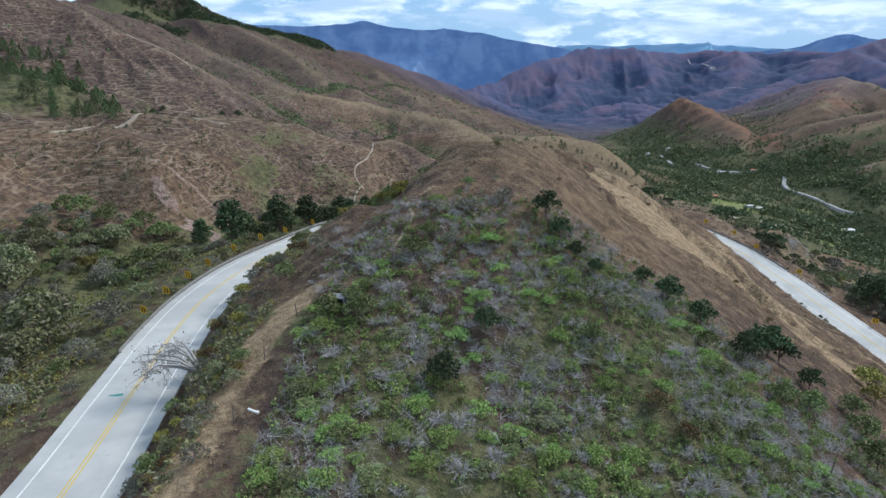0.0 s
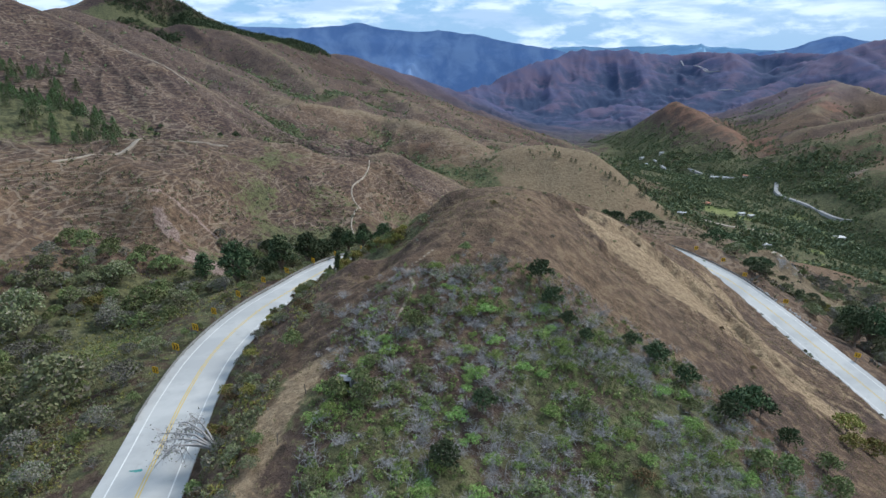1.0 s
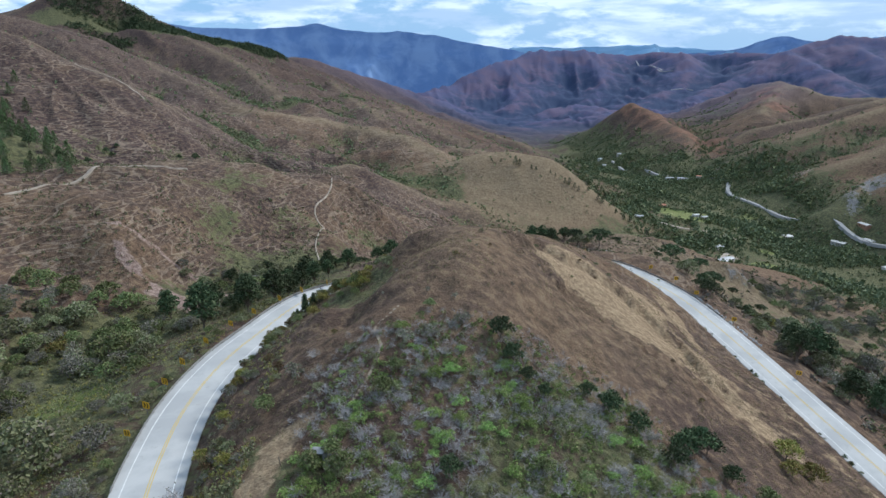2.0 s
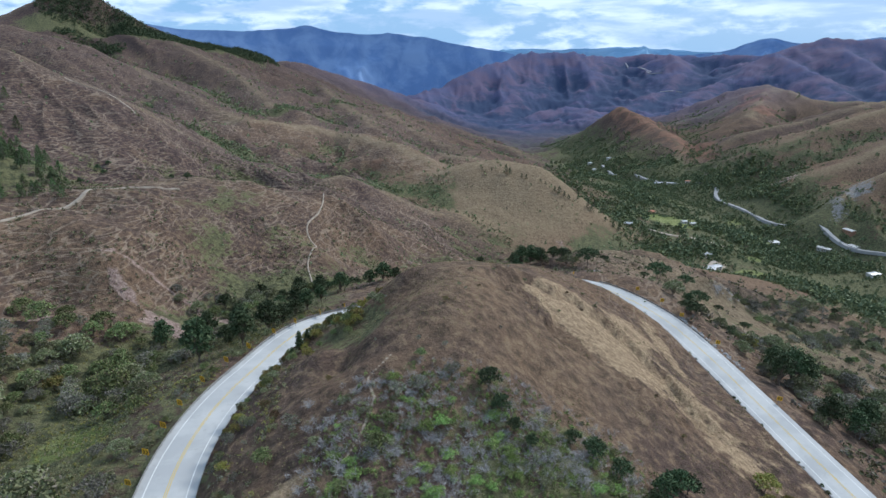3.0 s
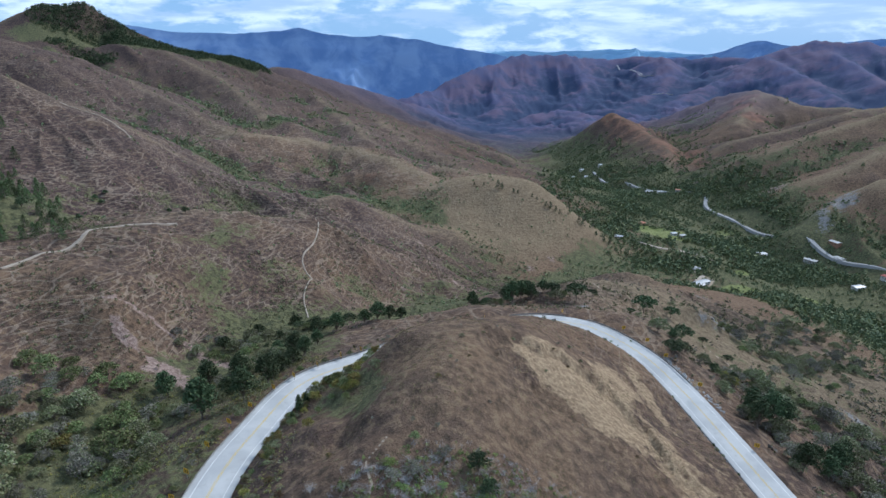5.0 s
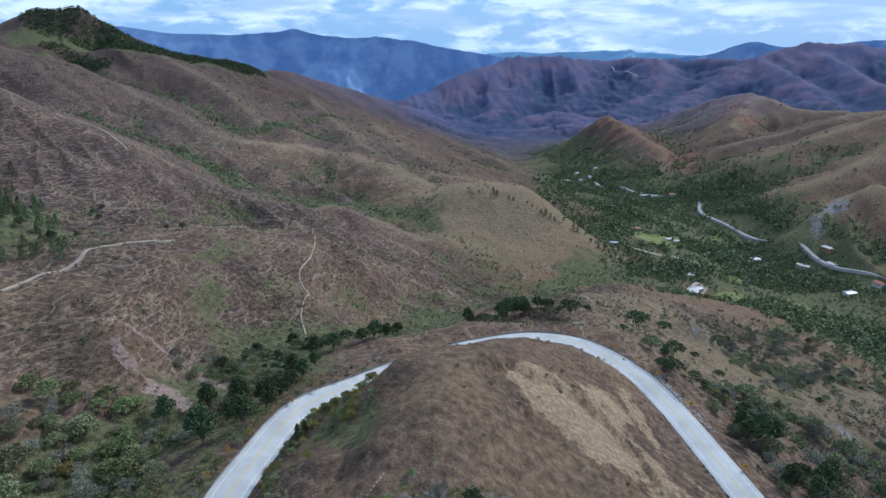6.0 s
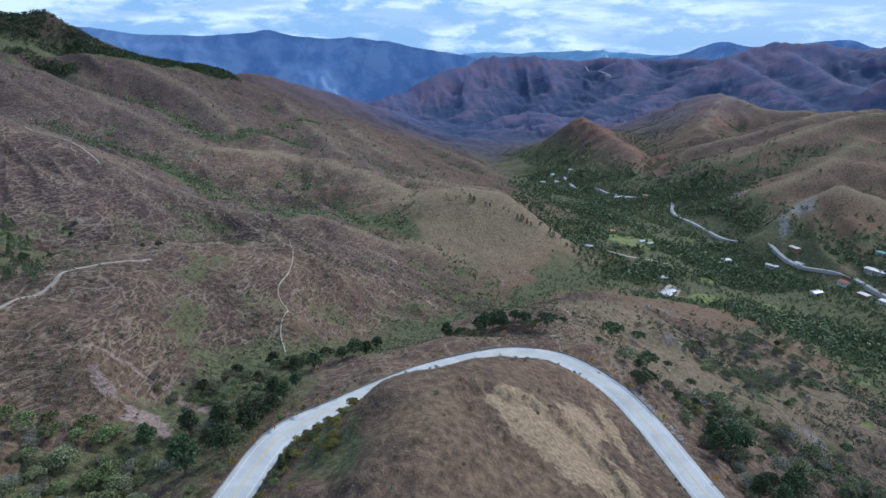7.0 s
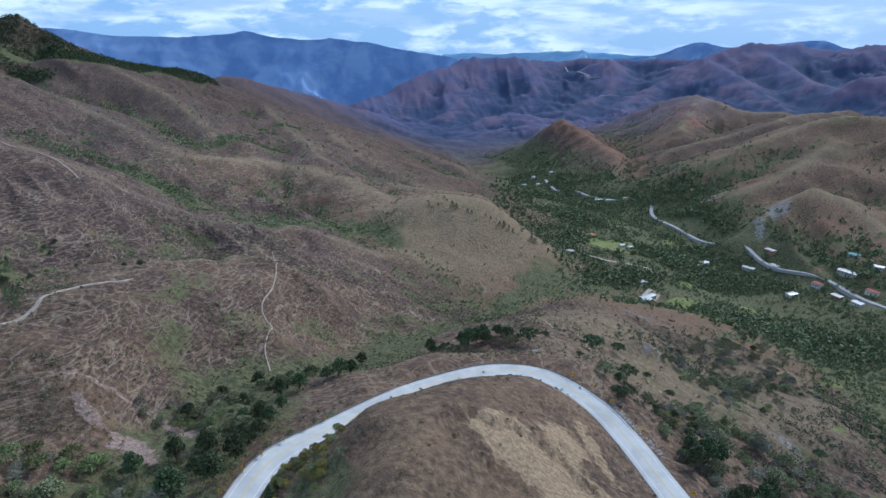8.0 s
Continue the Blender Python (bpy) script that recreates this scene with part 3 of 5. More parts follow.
# ---- the ground sheet ----
def close_to(x, y, line, width):
    """1 on the line, falling to 0 at width."""
    p = np.array(line, float)
    best = np.full(len(x), 1e18)
    for a, b in zip(p, p[1:]):
        d = b - a
        u = np.clip(((x - a[0]) * d[0] + (y - a[1]) * d[1]) / (d @ d + 1e-9), 0, 1)
        best = np.minimum(best, (x - a[0] - u * d[0]) ** 2 + (y - a[1] - u * d[1]) ** 2)
    return np.clip(1 - np.sqrt(best) / width, 0, 1)


def blob(x, y, cx, cy, rx, ry, turn=0):
    c, s = math.cos(radians(turn)), math.sin(radians(turn))
    u, v = (x - cx) * c + (y - cy) * s, -(x - cx) * s + (y - cy) * c
    return np.clip(1.6 * (1 - np.sqrt((u / rx) ** 2 + (v / ry) ** 2)), 0, 1)


GULLY = [(-90, -20), (-75, 50), (-72, 90), (-76, 115), (-82, 138), (-68, 152), (-53, 160), (-46, 178), (-44, 205), (-36, 232), (-10, 243), (15, 262), (40, 303), (62, 335), (100, 392), (170, 462), (250, 525)]
GREEN_GULLY = [(-360, 800), (-282, 758), (-222, 720), (-164, 622), (-125, 584), (-88, 574), (-50, 590), (0, 612), (45, 602)]
GULLIES = [  # beds of green scrub: way, half width, strength
    ([(-243, 973), (-208, 915), (-184, 872)], 26, 0.8), ([(-152, 917), (-134, 964), (-117, 951), (-101, 953)], 26, 0.9), ([(-90, 1198), (-68, 1195)], 26, 0.8),
    ([(-60, 675), (-29, 689)], 22, 0.8), ([(15, 613), (40, 621), (57, 628)], 16, 0.8), ([(79, 548), (98, 523), (116, 505), (132, 498)], 13, 0.8), ([(11, 325), (35, 353), (63, 380)], 12, 0.7),
    ([(624, 892), (652, 871), (673, 859), (713, 875), (757, 878)], 34, 0.9), ([(607, 1122), (624, 1061), (618, 956), (651, 922)], 46, 0.8), ([(632, 577), (637, 556)], 24, 0.8), ([(860, 933), (871, 907)], 26, 0.9),
    ([(643, 1036), (682, 971), (770, 880)], 30, 0.5),
    ([(151, 185), (154, 181), (198, 231), (237, 266), (265, 270)], 16, 0.7), ([(240, 315), (276, 348), (308, 333)], 18, 0.7), ([(-90, 232), (-79, 250), (-56, 275), (-38, 274)], 12, 0.45)]
RIVER = [(430, -100), (425, 150), (420, 300), (400, 380), (430, 480), (410, 546), (440, 640), (450, 760), (470, 875), (445, 1000), (459, 1190), (480, 1300), (500, 1560), (540, 2000)]


def in_wood(x, y):
    """The dark plantation below the top of the north-west mountain."""
    return np.maximum(close_to(x, y, [(-640, 1335), (-600, 1352), (-556, 1376), (-485, 1366), (-438, 1400), (-393, 1434), (-345, 1468), (-285, 1490)], 42) ** 0.5,
                      0.9 * close_to(x, y, [(-600, 1270), (-542, 1255), (-505, 1236)], 26))


def covers(x, y, z, hollow):
    r = np.hypot(x, y)
    plain_x, plain_y = x, y
    for size, k in ((0.16, 0.045), (0.05, 0.016)):
        x = x + k * r * value_noise(plain_x / (r * size + 6), plain_y / (r * size + 6), 1.0, 41)
        y = y + k * r * value_noise(plain_x / (r * size + 6), plain_y / (r * size + 6), 1.0, 43)
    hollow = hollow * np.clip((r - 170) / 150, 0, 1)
    # gully scrub by hollow depth, doubling as shading of the relief
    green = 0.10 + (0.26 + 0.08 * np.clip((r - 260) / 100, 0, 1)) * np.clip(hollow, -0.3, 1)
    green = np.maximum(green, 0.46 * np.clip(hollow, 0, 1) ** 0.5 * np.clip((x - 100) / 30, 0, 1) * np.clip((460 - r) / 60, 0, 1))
    near_road = road_near(plain_x, plain_y)[0]
    green = np.maximum(green, 0.33 * np.clip((15 - near_road) / 5, 0, 1) * (x < -5))
    green = np.maximum(green, 0.56 * np.clip((30 - near_road) / 8, 0, 1) * (x < -36) * (y < 160))
    green = np.maximum(green, 0.42 * np.clip(value_noise(x, y, 120, 51) + 0.5 * value_noise(x, y, 45, 52) + 0.15, 0, 1) * np.clip((x - 540 - 0.1 * y) / 80, 0, 1))
    for line, wide, much in GULLIES:
        green = np.maximum(green, 0.8 * much * close_to(x, y, line, wide * 0.72) ** 0.6)
    green = np.maximum(green, 0.95 * close_to(x, y, GULLY, 34) ** 0.7)
    green = np.maximum(green, 0.8 * blob(x, y, -84, 112, 34, 58, 0))
    green = np.maximum(green, 1.0 * close_to(x, y, GREEN_GULLY, 26) ** 0.6)
    green = np.maximum(green, 0.42 * blob(x, y, -60, 270, 40, 70, 15))
    valley = close_to(x, y, RIVER, 210) ** 0.5 * np.clip((2300 - y) / 900, 0, 1)
    green = np.maximum(green, 0.95 * valley * np.clip((-100 - z) / 22, 0, 1))
    green = green * (1 - 0.8 * close_to(x, y, [(627, 1620), (636, 1480), (625, 1290), (600, 1140)], 110))
    green = np.maximum(green, 0.62 * blob(x, y, 15, 46, 46, 48, 0))
    green = np.maximum(green, 0.55 * blob(x, y, -12, 118, 14, 30, 20))
    green = np.maximum(green, 0.30 * blob(x, y, 190, 200, 130, 110, 30))
    green = np.maximum(green, in_wood(x, y))
    green = np.maximum(green, 0.9 * blob(x, y, -190, 290, 75, 70, 40))
    green = np.maximum(green, 0.34 * close_to(x, y, [(-46, 40), (-49, 105), (-30, 150)], 16))
    bare = 0.85 * np.maximum.reduce([0.95 * close_to(x, y, [(36, 126), (42, 131), (50, 130), (58, 123)], 6), 0.55 * close_to(x, y, [(60, 128), (80, 142), (88, 120), (91, 90), (93, 60)], 8),
                                     1.2 * blob(x, y, 47, 120, 16, 12, -14), 1.0 * blob(x, y, 60, 116, 20, 17, 0), 0.72 * blob(x, y, 75, 108, 12, 30, 14), 0.78 * blob(x, y, 69, 133, 15, 19, -20), 0.7 * blob(x, y, 84, 140, 8, 22, 10), 1.0 * close_to(x, y, [(-19.5, 34), (-18.5, 42), (-17.5, 50), (-16.5, 58), (-15, 66)], 4.2)])
    pink = np.maximum.reduce([0.66 * close_to(x, y, [(-98, 204), (-86, 207), (-64, 207), (-48, 190)], 4.5), 0.72 * blob(x, y, -67, 180, 19, 11, -25), 0.6 * blob(x, y, -87, 192, 10, 6, -30),
                              0.58 * blob(x, y, -112, 172, 5, 7, 0)])
    for cx, cy, rx, ry, turn in ((45, 393, 5, 15, 20), (70, 414, 5, 16, 10), (12, 322, 4, 9, 0), (142, 498, 9, 15, 30), (172, 504, 6, 14, 30), (26, 480, 4, 30, 25), (560, 830, 45, 35, 20), (530, 985, 40, 30, 0)):
        pink = np.maximum(pink, 0.58 * blob(x, y, cx, cy, rx, ry, turn))
    rock = np.maximum.reduce([0.6 * close_to(x, y, [(521, 645), (545, 690), (585, 700), (632, 708)], 26), 0.62 * blob(x, y, 570, 680, 40, 30, 30), 0.55 * close_to(x, y, [(161, 255), (173, 257), (188, 257)], 11), 0.5 * close_to(x, y, [(222, 363), (227, 406)], 14), 0.52 * blob(x, y, 200, 198, 30, 15, -25),
                              0.66 * close_to(x, y, [(107, 178), (107, 160), (106, 148)], 4), 0.6 * blob(x, y, 87, 212, 6, 4, 0)])
    trail = np.maximum.reduce([0.75 * close_to(x, y, [(-1, 88), (-5, 83), (-4, 78), (-6, 74), (-9, 68)], 0.6),
                               0.9 * close_to(x, y, [(112, 255), (116, 232), (120, 222)], 1.3), 0.9 * close_to(x, y, [(146, 226), (150, 210), (146, 194)], 0.9), 0.9 * close_to(x, y, [(305, 500), (318, 515), (310, 540), (326, 560)], 4)])
    # straw-coloured cover; sunlit patches on the hilltops are painted in with it
    pale = np.maximum.reduce([0.78 * blob(x, y, 140, 590, 200, 130, -15), 0.35 * blob(x, y, 30, 110, 60, 70, 0), 0.75 * blob(x, y, 640, 680, 80, 50, 0), 0.85 * blob(x, y, 1110, 1660, 110, 80, 0), 0.8 * blob(x, y, 175, 260, 130, 120, 30), 0.7 * blob(x, y, 250, 240, 70, 60, 0), 0.8 * close_to(x, y, [(225, 352), (247, 325), (270, 300), (300, 296)], 20), 0.7 * close_to(x, y, [(303, 339), (330, 350), (362, 365)], 18), 0.7 * blob(x, y, 262, 240, 26, 16, 20), -0.4 * np.clip(hollow + 0.2, -0.5, 0)])
    field = np.maximum.reduce([0.95 * blob(x, y, 350, 685, 55, 42, 0), 0.8 * blob(x, y, 316, 447, 26, 22, 20), 0.75 * blob(x, y, 322, 290, 20, 12, -30), 0.9 * blob(x, y, 296, 266, 16, 9, -40), 0.75 * blob(x, y, 330, 470, 30, 36, 20), 0.7 * blob(x, y, 640, 3150, 90, 130, 0), 0.42 * blob(x, y, -120, 250, 12, 10, 0),
                              0.62 * blob(x, y, -70, 106, 18, 17, 10), 0.8 * blob(x, y, 322, 480, 34, 26, 20), 0.8 * blob(x, y, 294, 275, 13, 8, -40), 0.7 * blob(x, y, 260, 220, 9, 7, 0), 0.6 * blob(x, y, 372, 544, 34, 20, 20), 0.65 * blob(x, y, 643, 554, 24, 18, 0), 0.6 * blob(x, y, 320, 715, 20, 14, 0), 0.55 * blob(x, y, 390, 640, 26, 20, 0), 0.5 * blob(x, y, 440, 690, 26, 22, 0), 0.6 * blob(x, y, 400, 480, 40, 26, 30), 0.55 * blob(x, y, 440, 590, 34, 26, -20), 0.55 * blob(x, y, 470, 760, 30, 40, 0), 0.6 * blob(x, y, 300, 400, 20, 16, 0), 0.5 * blob(x, y, 400, 820, 40, 60, 10), 0.5 * blob(x, y, 420, 1050, 50, 60, 0)])
    red = np.maximum.reduce([much * blob(x, y, cx, cy, rx, ry, 0) for cx, cy, rx, ry, much in ((940, 1600, 120, 60, 0.7), (1010, 1690, 110, 80, 0.6), (925, 1467, 110, 90, 0.65), (621, 1226, 60, 60, 0.6), (840, 1921, 170, 150, 0.6),
                                                                                     (500, 1115, 50, 40, 0.6), (590, 610, 46, 34, 0.5), (545, 810, 34, 40, 0.6), (-40, 700, 90, 40, 0.42), (-30, 470, 40, 60, 0.3))])
    red = np.maximum(red, 0.62 * close_to(x, y, [(627, 1620), (636, 1480), (625, 1290), (600, 1140)], 75) ** 0.6)
    steps = np.clip((r - 140) / 70, 0.15, 1) * np.clip(1.3 - np.clip((x - 90) / 60, 0, 1), 0.25, 1) * np.clip((1500 - r) / 700, 0, 1) * np.clip(1.1 - pale, 0.15, 1) * np.clip((z + 105) / 25, 0, 1)
    # share of painted distance haze, growing towards the northern ranges
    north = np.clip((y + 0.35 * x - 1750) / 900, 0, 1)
    grass = {"tone": np.full(len(x), 0.5), "top": np.zeros(len(x))}
    ridge_land(plain_x, plain_y, grass)
    far_off = np.clip((r - 230) / 120, 0, 1)
    tone = 0.5 + far_off * (grass["tone"] - 0.5)
    pale = np.maximum(pale, far_off * grass["top"] * (0.5 + 0.5 * tone))
    # dark scrub and painted cloud shade, strongest on ridges of low tone
    shaded_heath = np.clip(1.0 - 1.25 * tone, 0, 1) * far_off * np.clip((2600 - y) / 400, 0, 1)
    return {"green": green, "bare": bare, "pink": pink, "rock": rock, "trail": trail, "pale": pale, "field": field, "steps": steps, "range": north, "shaded_heath": shaded_heath, "red": red, "hollow": hollow, "tone": tone}


HOLLOWS = {}


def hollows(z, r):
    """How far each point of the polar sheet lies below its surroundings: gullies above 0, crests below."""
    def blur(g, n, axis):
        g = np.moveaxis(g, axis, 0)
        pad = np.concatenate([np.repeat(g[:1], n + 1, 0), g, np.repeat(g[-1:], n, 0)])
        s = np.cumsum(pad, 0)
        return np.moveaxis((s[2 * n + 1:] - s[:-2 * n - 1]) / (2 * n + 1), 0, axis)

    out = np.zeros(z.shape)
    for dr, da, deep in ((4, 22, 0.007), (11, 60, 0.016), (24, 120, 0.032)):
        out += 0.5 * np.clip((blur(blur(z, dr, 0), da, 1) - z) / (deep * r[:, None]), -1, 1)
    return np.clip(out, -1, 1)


def hollow_at(x, y):
    i = np.clip(np.searchsorted(HOLLOWS["r"], np.hypot(x, y)), 0, len(HOLLOWS["r"]) - 1)
    j = np.clip(np.searchsorted(HOLLOWS["az"], np.arctan2(x, y)), 0, len(HOLLOWS["az"]) - 1)
    return HOLLOWS["h"][i, j]


def ground_sheet():
    az = np.radians(np.concatenate([np.arange(-180, -60, 4.0), np.arange(-60, -45, 0.5), np.arange(-45, 56, 0.132), np.arange(56, 70, 0.5), np.arange(70, 180, 4.0)]))
    r = [0.0, 1.2, 3.0]
    while r[-1] < 4850:
        r.append(r[-1] * (1.0092 if r[-1] > 28 else 1.12))
    r = np.array(r)
    na, nr = len(az), len(r)
    x = (r[:, None] * np.sin(az)[None, :]).ravel()
    y = (r[:, None] * np.cos(az)[None, :]).ravel()
    z = ground_height(x, y)
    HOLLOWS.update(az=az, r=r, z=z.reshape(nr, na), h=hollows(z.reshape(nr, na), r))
    i, j = np.meshgrid(np.arange(nr - 1), np.arange(na), indexing="ij")
    k = (j + 1) % na
    quads = np.stack([(i + 1) * na + j, (i + 1) * na + k, i * na + k, i * na + j], -1).reshape(-1, 4)
    me = bpy.data.meshes.new("ground")
    me.vertices.add(na * nr)
    me.vertices.foreach_set("co", np.c_[x, y, z].ravel())
    me.loops.add(quads.size)
    me.loops.foreach_set("vertex_index", quads.ravel())
    me.polygons.add(len(quads))
    me.polygons.foreach_set("loop_start", np.arange(0, quads.size, 4))
    me.polygons.foreach_set("use_smooth", np.ones(len(quads), bool))
    me.update(calc_edges=True)
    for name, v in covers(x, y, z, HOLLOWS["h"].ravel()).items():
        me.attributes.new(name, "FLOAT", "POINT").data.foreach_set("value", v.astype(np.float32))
    me.materials.append(GROUND_MAT)
    return me


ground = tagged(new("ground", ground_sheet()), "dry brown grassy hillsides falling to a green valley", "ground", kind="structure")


def on_sheet(x, y):
    """The height of the finished sheet."""
    x, y = np.asarray(x, float), np.asarray(y, float)
    rs, az, z = HOLLOWS["r"], HOLLOWS["az"], HOLLOWS["z"]
    r, a = np.hypot(x, y), np.arctan2(x, y)
    i = np.clip(np.searchsorted(rs, r) - 1, 0, len(rs) - 2)
    j = np.clip(np.searchsorted(az, a) - 1, 0, len(az) - 2)
    u, v = np.clip((r - rs[i]) / (rs[i + 1] - rs[i]), 0, 1), np.clip((a - az[j]) / (az[j + 1] - az[j]), 0, 1)
    return (z[i, j] * (1 - v) + z[i, j + 1] * v) * (1 - u) + (z[i + 1, j] * (1 - v) + z[i + 1, j + 1] * v) * u


def at_ground(x, y, sink=0.0):
    return float(on_sheet([x], [y])[0]) - sink


# ---- helpers for meshes ----
def part(name, bm, mat, parent, label=""):
    me = bpy.data.meshes.new(name)
    bm.to_mesh(me)
    bm.free()
    return mesh_part(name, me, mat, parent, label)


def mesh_part(name, me, mat, parent, label=""):
    me.materials.append(mat)
    ob = new(name, me)
    ob.parent = parent
    return tagged(ob, label)


def raw(name, verts, faces, smooth=False):
    me = bpy.data.meshes.new(name)
    me.from_pydata(np.asarray(verts).tolist(), [], faces if isinstance(faces, list) else faces.tolist())
    if smooth:
        me.polygons.foreach_set("use_smooth", [True] * len(me.polygons))
    return me


def box(bm, lo, hi, m=None):
    v = [bm.verts.new((x, y, z)) for x in (lo[0], hi[0]) for y in (lo[1], hi[1]) for z in (lo[2], hi[2])]
    for f in ((0, 1, 3, 2), (4, 6, 7, 5), (0, 4, 5, 1), (2, 3, 7, 6), (0, 2, 6, 4), (1, 5, 7, 3)):
        bm.faces.new([v[i] for i in f])
    if m:
        bmesh.ops.transform(bm, matrix=m, verts=v)
    return v


def empty(name, m, label, category, group="", kind=""):
    ob = new(name)
    ob.matrix_basis = m
    ob.empty_display_size = 0.2
    return tagged(ob, label, category, group, kind)


def ribbon(line, profile, name):
    """Sweeps a profile of (offset to the right, height) along a line."""
    tan = np.gradient(line, axis=0)
    side = np.c_[tan[:, 1], -tan[:, 0]] / np.hypot(tan[:, 0], tan[:, 1])[:, None]
    k = len(profile)
    v = [(p[0] + s[0] * o, p[1] + s[1] * o, p[2] + dz) for p, s in zip(line, side) for o, dz in profile]
    f = [(i * k + q, (i + 1) * k + q, (i + 1) * k + q + 1, i * k + q + 1) for i in range(len(line) - 1) for q in range(k - 1)]
    return raw(name, v, f)


# ---- the road ----
FINE_ROAD = smooth_line(ROAD, 2.0)
RUN = np.r_[0, np.cumsum(np.hypot(*np.diff(FINE_ROAD[:, :2], axis=0).T))]


def road_at(s, offset=0.0, lift=0.0):
    """The point and the heading at s metres along the road."""
    p = np.array([np.interp(s, RUN, FINE_ROAD[:, k]) for k in range(3)])
    q = np.array([np.interp(s + 0.5, RUN, FINE_ROAD[:, k]) for k in range(3)])
    d = q - p
    a = math.atan2(d[1], d[0])
    return Vector((p[0] + math.sin(a) * offset, p[1] - math.cos(a) * offset, p[2] + lift)), a


def run_of(x, y):
    return float(RUN[np.argmin((FINE_ROAD[:, 0] - x) ** 2 + (FINE_ROAD[:, 1] - y) ** 2)])


road = tagged(new("road"), "pale concrete two-lane mountain road round a hairpin bend", "road", kind="structure")
mesh_part("carriageway", ribbon(FINE_ROAD, [(-5.0, -0.7), (-4.9, 0.02), (-2.5, 0.05), (0, 0.08), (2.5, 0.05), (4.7, 0.02), (4.8, -0.7)], "carriageway"), ROAD_MAT, road)
for o in (-0.17, 0.17):
    mesh_part("centre_line", ribbon(FINE_ROAD, [(o - 0.07, 0.084), (o, 0.088), (o + 0.07, 0.084)], "centre_line"), YELLOW_PAINT, road, "worn yellow centre line")
for o in (-3.45, 3.3):
    mesh_part("edge_line", ribbon(FINE_ROAD, [(o - 0.08, 0.044), (o, 0.048), (o + 0.08, 0.044)], "edge_line"), WHITE_PAINT, road, "white edge line")
gutter_run = (RUN > run_of(66, 201)) & (RUN < run_of(103, 60))
mesh_part("gutter", ribbon(FINE_ROAD[gutter_run], [(4.75, 0.03), (4.95, 0.14), (5.15, 0.14), (5.25, -0.1), (5.7, -0.1), (5.8, 0.12), (6.0, 0.12), (6.05, -0.5)], "gutter"), CONCRETE, road, "pale concrete side gutter")


def paint_spot():
    p, a = road_at(run_of(-34.4, 54.6), -1.6)
    outline = [(-0.75, -0.10), (-0.2, -0.20), (0.35, -0.34), (0.75, -0.28), (0.8, 0.05), (0.62, 0.34), (0.3, 0.22), (-0.1, 0.10), (-0.7, 0.02)]
    bm = bmesh.new()
    bm.faces.new([bm.verts.new((p.x + u, p.y + v, p.z + 0.09)) for u, v in outline])
    bmesh.ops.triangulate(bm, faces=bm.faces)
    part("paint_mark", bm, TEAL_PAINT, road, "teal paint spill")


paint_spot()


def guardrail(s0, s1, label):
    thing = empty("guardrail", Matrix(), label, "guardrail", "guardrails on the outside of the bend")
    keep = np.array([np.array(road_at(s, 0)[0]) for s in np.arange(s0, s1, 2.0)])
    prof = [(-4.62, 0.36), (-4.56, 0.43), (-4.66, 0.53), (-4.66, 0.61), (-4.56, 0.71), (-4.62, 0.82), (-4.66, 0.82), (-4.72, 0.60), (-4.66, 0.36), (-4.62, 0.36)]
    mesh_part("beam", ribbon(keep, prof, "beam"), STEEL, thing)
    bm = bmesh.new()
    box(bm, (-0.07, -0.05, -0.8), (0.07, 0.05, 0.74))
    post = bpy.data.meshes.new("post")
    bm.to_mesh(post)
    bm.free()
    post.materials.append(STEEL)
    for s in np.arange(s0 + 1, s1 - 1, 4.0):
        p, a = road_at(s, -4.78)
        ob = new("post", post)
        ob.matrix_basis = Matrix.Translation(p) @ Matrix.Rotation(a, 4, "Z")
        ob.parent = thing
    return thing


guardrail(run_of(-37, 66), run_of(19, 182), "long grey steel guardrail beside the climbing road")
guardrail(run_of(25, 186), run_of(73, 200), "grey steel guardrail at the top of the bend")
guardrail(run_of(78, 198), run_of(98.5, 160), "grey steel guardrail above the eastern slope")


def chevron_sign():
    thing = empty("chevron_sign", Matrix(), "yellow and black chevron sign on a steel post beside the road", "road sign", "chevron signs along the bend")
    bm = bmesh.new()
    box(bm, (-0.035, -0.02, -0.6), (0.035, 0.03, 1.85))
    part("post", bm, STEEL, thing)
    bm = bmesh.new()
    box(bm, (-0.40, -0.045, 0.95), (0.40, -0.02, 1.9))
    bmesh.ops.bevel(bm, geom=[e for e in bm.edges if abs(e.verts[0].co.y - e.verts[1].co.y) > 0.01], offset=0.05, segments=2, affect="EDGES")
    panel = part("panel", bm, SIGN_YELLOW, thing, "yellow sign panel")
    bm = bmesh.new()
    for dx in (-0.20, 0.13):
        pts = [(-0.10, 0.34), (0.06, 0.34), (0.20, 0), (0.06, -0.34), (-0.10, -0.34), (0.05, 0)]
        front = [bm.verts.new((dx + u, -0.052, 1.425 + v)) for u, v in pts]
        back = [bm.verts.new((dx + u, -0.044, 1.425 + v)) for u, v in pts]
        for tri in ((0, 1, 2, 5), (5, 2, 3, 4)):
            bm.faces.new([front[i] for i in tri])
        for i in range(6):
            bm.faces.new((front[i], back[i], back[(i + 1) % 6], front[(i + 1) % 6]))
    part("chevron", bm, SIGN_BLACK, panel, "black arrow marks")
    return thing


